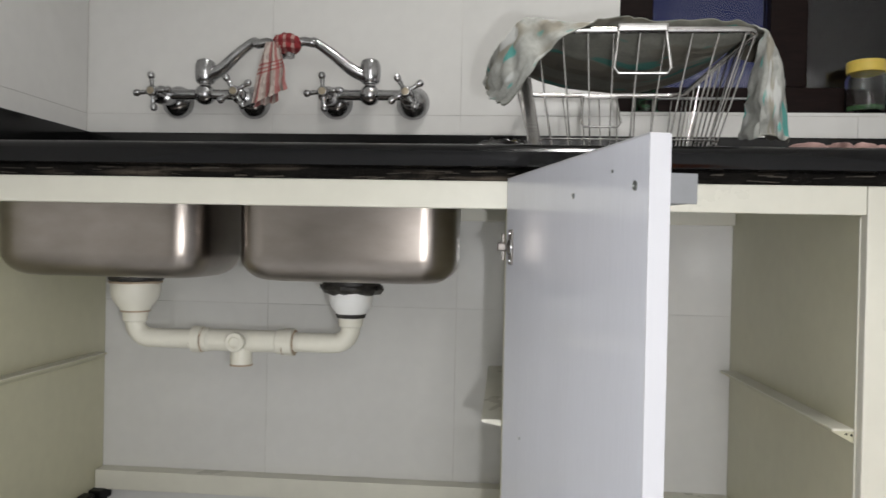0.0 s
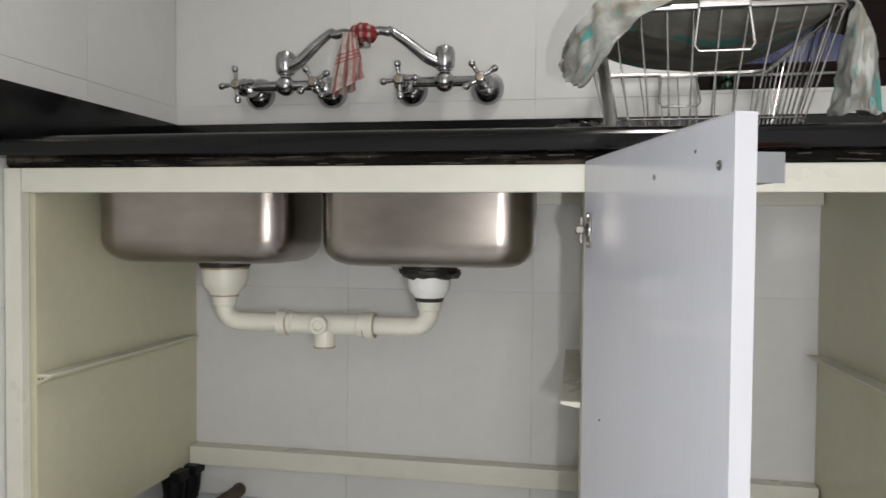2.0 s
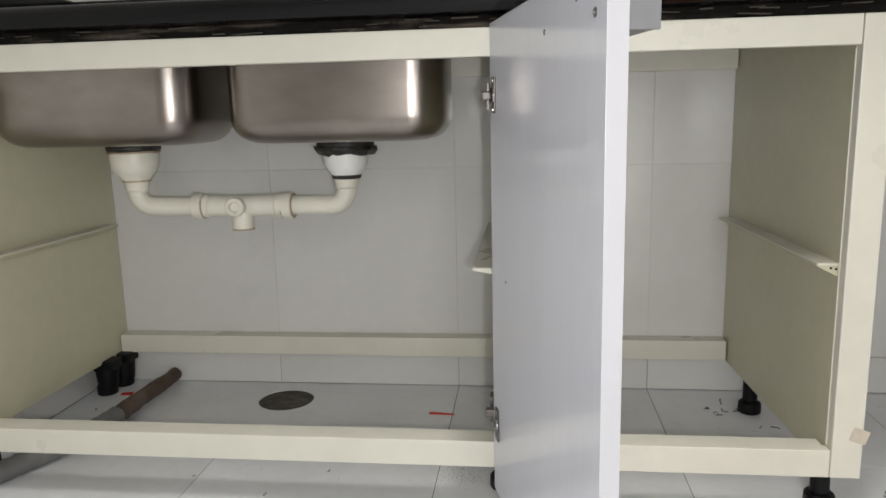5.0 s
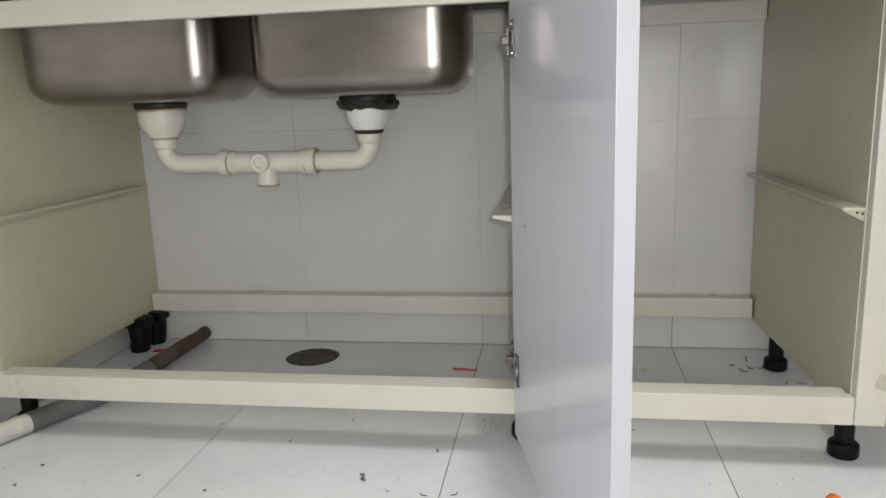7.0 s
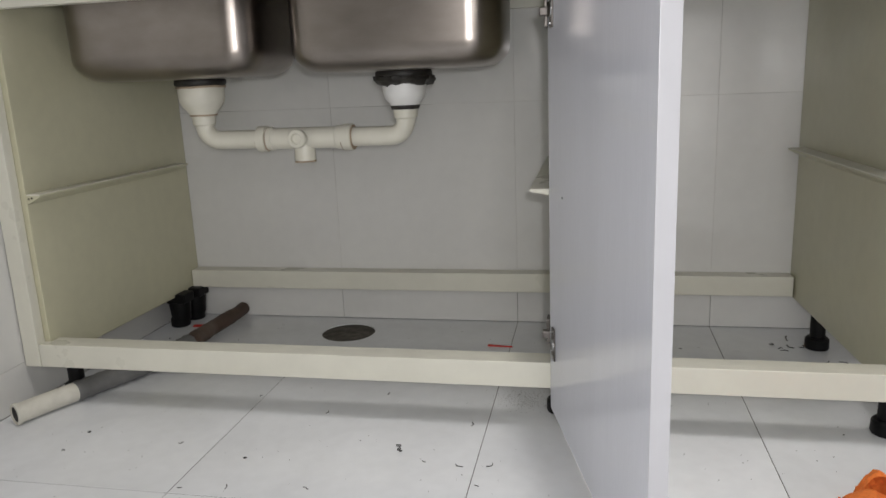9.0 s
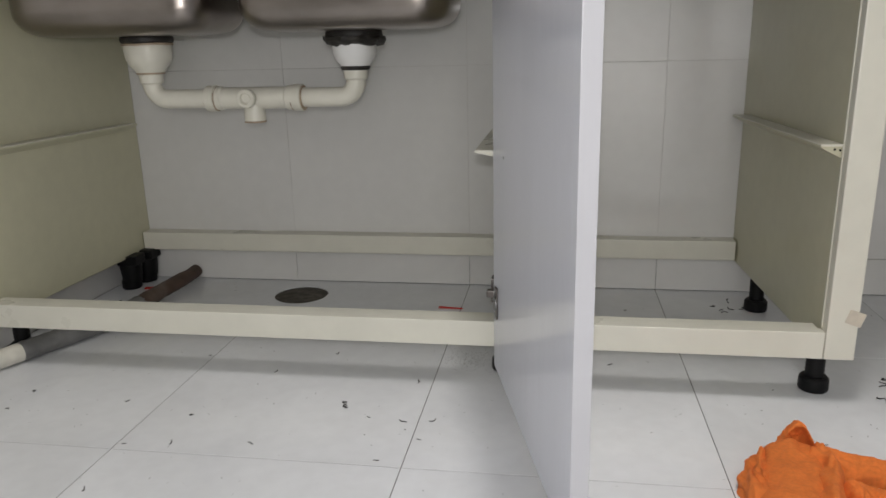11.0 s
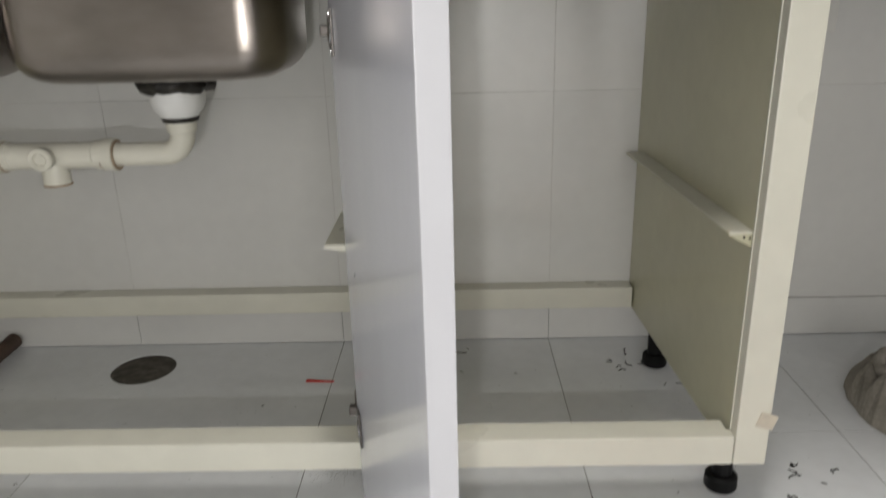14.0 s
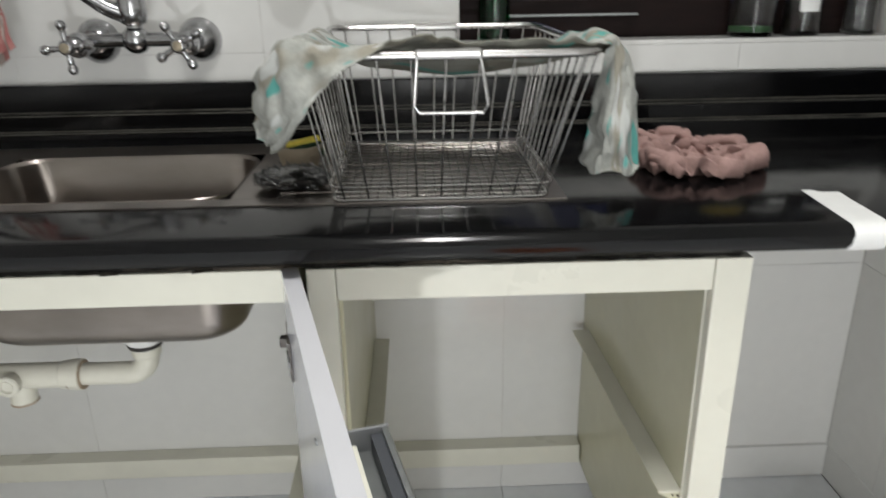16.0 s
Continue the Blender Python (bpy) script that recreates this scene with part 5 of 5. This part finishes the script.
SPECKS = [(0.485, 0.446), (0.508, 0.498), (0.467, 0.477), (0.493, 0.432), (0.552, 0.368), (0.522, 0.458), (0.579, 0.377), (0.500, 0.470), (0.156, 0.429), (0.262, 0.426), (0.117, 0.511), (0.170, 0.535), (0.512, -0.142), (0.487, 0.043), (0.207, 0.116), (0.097, -0.145),
          (-0.646, -0.122), (-0.502, -0.154), (-0.140, 0.002), (-0.136, 0.007), (-0.095, -0.134), (-0.568, -0.259), (-0.490, -0.252), (-0.158, -0.261), (-0.196, -0.132), (-0.843, -0.173), (-0.424, 0.021), (-0.327, 0.125), (-0.586, 0.080), (-0.553, -0.375), (-0.358, -0.236), (-0.132, -0.140), (-0.098, -0.194), (-0.838, -0.100), (-0.969, 0.388), (-0.940, 0.400), (-0.231, 0.317), (0.716, 0.060), (0.700, 0.110)]
for x, y in TANGLES:
    shred(x, y, rng.uniform(0.020, 0.034), 2.4, M_SHRED)
for x, y in SPECKS:
    shred(x, y, rng.uniform(0.014, 0.030) if 0.45 < x < 0.60 and y > 0.3 else rng.uniform(0.006, 0.016), 1.1, M_SHRED)
shred(0.165, 0.520, 0.060, 0.3, M_GRIT)
bm = prism([(0.403, 0.0005), (0.413, 0.0005), (0.412, 0.003), (0.404, 0.003)], -0.166, -0.108)
for v in bm.verts:
    if v.co.x > -0.128:
        v.co.y = 0.402 + (v.co.y - 0.408) * 0.3
tagged(part("red_scrap", bm, M_RED), "thin red plastic strip lying on the floor", "scrap")
tagged(part("red_scrap", turned(box(-0.014, -0.006, 0, 0.014, 0.006, 0.004, 0.001), pose(-0.947, 0.483, 0.0005, 0, 0, 10)), M_RED), "short red plastic scrap beside the pipe", "scrap")

# crumbs and dust on the tiles: a grey patch beside the open door, loose specks round it
rng = random.Random(31)
points, faces = [], []
for k in range(900):
    if k < 560:
        x, y, s = rng.gauss(-0.055, 0.028), rng.gauss(0.125, 0.024), rng.uniform(0.0003, 0.0009)
    else:
        x, y, s = rng.uniform(-0.95, 0.95), rng.uniform(-0.42, 0.55), rng.uniform(0.0004, 0.0013)
        if abs(y - 0.033) < 0.036 or (x - HX) ** 2 + (y - HY) ** 2 < 0.006:
            y = rng.uniform(-0.42, -0.06)
    a = rng.uniform(0, 6.28)
    n = len(points)
    points += [(x + s * math.cos(a + q), y + s * math.sin(a + q), 0.0002) for q in (0, 2.0, 4.2)] + [(x, y, 0.0002 + s)]
    faces += [(n, n + 1, n + 3), (n + 1, n + 2, n + 3), (n + 2, n, n + 3), (n + 2, n + 1, n)]
me = bpy.data.meshes.new("floor_dust")
me.from_pydata(points, [], faces)
me.materials.append(M_GRIT)
tagged(new("floor_dust", me), "fine grey dust and crumbs on the floor tiles", "dust", kind="stuff")

# ---- the ceiling lamp ----
lamp = thing("ceiling_lamp", (0.25, -0.42, 2.60), "white ceiling tube lamp", "lamp")
part("housing", box(0.21, -0.74, 2.615, 0.29, -0.10, Z_CEIL - 0.001, 0.004), M_LID_WHITE, lamp)
part("tube", lathe([(0.013, -0.73), (0.013, -0.11)], (0.25, 0, 2.600), "y", 14), M_LAMP, lamp)

# ---- tiles, piece by piece ----
TILE_MESH = {}


def tile(name, parent, mat, x0, y0, z0, x1, y1, z1, axis):
    """A flat tile with softened edges; alike sizes share one mesh. axis: the way that it faces."""
    size = (round(x1 - x0, 4), round(y1 - y0, 4), round(z1 - z0, 4), axis)
    if size not in TILE_MESH:
        me = bpy.data.meshes.new(name)
        bm = box(-size[0] / 2, -size[1] / 2, -size[2] / 2, size[0] / 2, size[1] / 2, size[2] / 2, 0.0004, seg=1)
        bm.to_mesh(me)
        bm.free()
        me.materials.append(mat)
        TILE_MESH[size] = me
    ob = new(name, TILE_MESH[size])
    ob.parent = parent
    ob.location = Vector(((x0 + x1) / 2, (y0 + y1) / 2, (z0 + z1) / 2)) - ORIGIN[parent.name]
    return ob


G = 0.0006
XJ = [-1.041, -0.577, -0.113, 0.351, 0.814]
x_cuts = [X_LEFT + 0.0005] + XJ[1:] + [X_RIGHT - 0.0005]
y_cuts = [Y_BACK - 0.001] + [0.203 - 0.4765 * k for k in range(0, 7)] + [Y_SOUTH]
for ya, yb in zip(y_cuts[1:], y_cuts):
    row_cuts = [x for x in x_cuts if not (ya < HY < yb and abs(x + 0.577) < 0.001)]
    for xa, xb in zip(row_cuts, row_cuts[1:]):
        if xa < HX < xb and ya < HY < yb:
            bm = bmesh.new()
            square = []
            n = 48
            for k in range(n):
                a = 2 * math.pi * k / n
                d = Vector((math.cos(a), math.sin(a)))
                reach = min((((xb - G) if d.x > 0 else (xa + G)) - HX) / d.x if abs(d.x) > 1e-6 else 9, (((yb - G) if d.y > 0 else (ya + G)) - HY) / d.y if abs(d.y) > 1e-6 else 9)
                square.append((HX + d.x * reach, HY + d.y * reach))
            corners = [(xa + G, ya + G), (xb - G, ya + G), (xb - G, yb - G), (xa + G, yb - G)]
            for cx, cy in corners:
                k = min(range(n), key=lambda q: (square[q][0] - cx) ** 2 + (square[q][1] - cy) ** 2)
                square[k] = (cx, cy)
            circle = [(HX + HR * (1 + 0.03 * noise.noise((math.cos(k), math.sin(k), 0))) * math.cos(2 * math.pi * k / n), HY + HR * math.sin(2 * math.pi * k / n)) for k in range(n)]
            rings(bm, [[Vector((x, y, z)) for x, y in loop] for loop, z in ((square, -0.012), (square, 0.0), (circle, 0.0), (circle, -0.012))], closed=True)
            bmesh.ops.recalc_face_normals(bm, faces=bm.faces)
            part("tile", bm, M_FLOOR_TILE, floor)
        else:
            tile("tile", floor, M_FLOOR_TILE, xa + G, ya + G, -0.012, xb - G, yb - G, 0.0, "z")

G = 0.0005
z_cuts = [0.0015, 0.0885] + [0.552 + PITCH * k for k in range(5)] + [Z_CEIL - 0.001]
for za, zb in zip(z_cuts, z_cuts[1:]):
    for xa, xb in zip(x_cuts, x_cuts[1:]):
        holes = [(xa, za, xb, zb)]
        if zb > WZ0 and za < WZ1 and xb > W0 and xa < W1:
            holes = []
            if za < WZ0:
                holes.append((max(xa, W0), za, min(xb, W1), WZ0 - 0.013))
            if xa < W0:
                holes.append((xa, za, W0, zb))
            if xb > W1:
                holes.append((W1, za, xb, zb))
            if zb > WZ1:
                holes.append((max(xa, W0), WZ1, min(xb, W1), zb))
        for a, b, c, d in holes:
            if c - a > 0.004 and d - b > 0.004:
                tile("tile", wall_north, M_WALL_TILE, a + G, Y_BACK - (0.008 if zb < 0.1 else 0.0), b + G, c - G, Y_BACK + 0.0085, d - G, "y")
west_cuts = [Y_BACK - 0.001] + [0.24 - PITCH * k for k in range(0, 7)] + [Y_SOUTH + 0.001]
east_cuts = [Y_BACK - 0.001] + [0.408 - PITCH * k for k in range(0, 8)] + [Y_SOUTH + 0.001]
for za, zb in zip(z_cuts, z_cuts[1:]):
    for ya, yb in zip(west_cuts[1:], west_cuts):
        tile("tile", wall_west, M_WALL_TILE, X_LEFT - 0.0085, ya + G, za + G, X_LEFT, yb - G, zb - G, "x")
    for ya, yb in zip(east_cuts[1:], east_cuts):
        tile("tile", wall_east, M_WALL_TILE, X_RIGHT, ya + G, za + G, X_RIGHT + 0.0085, yb - G, zb - G, "x")
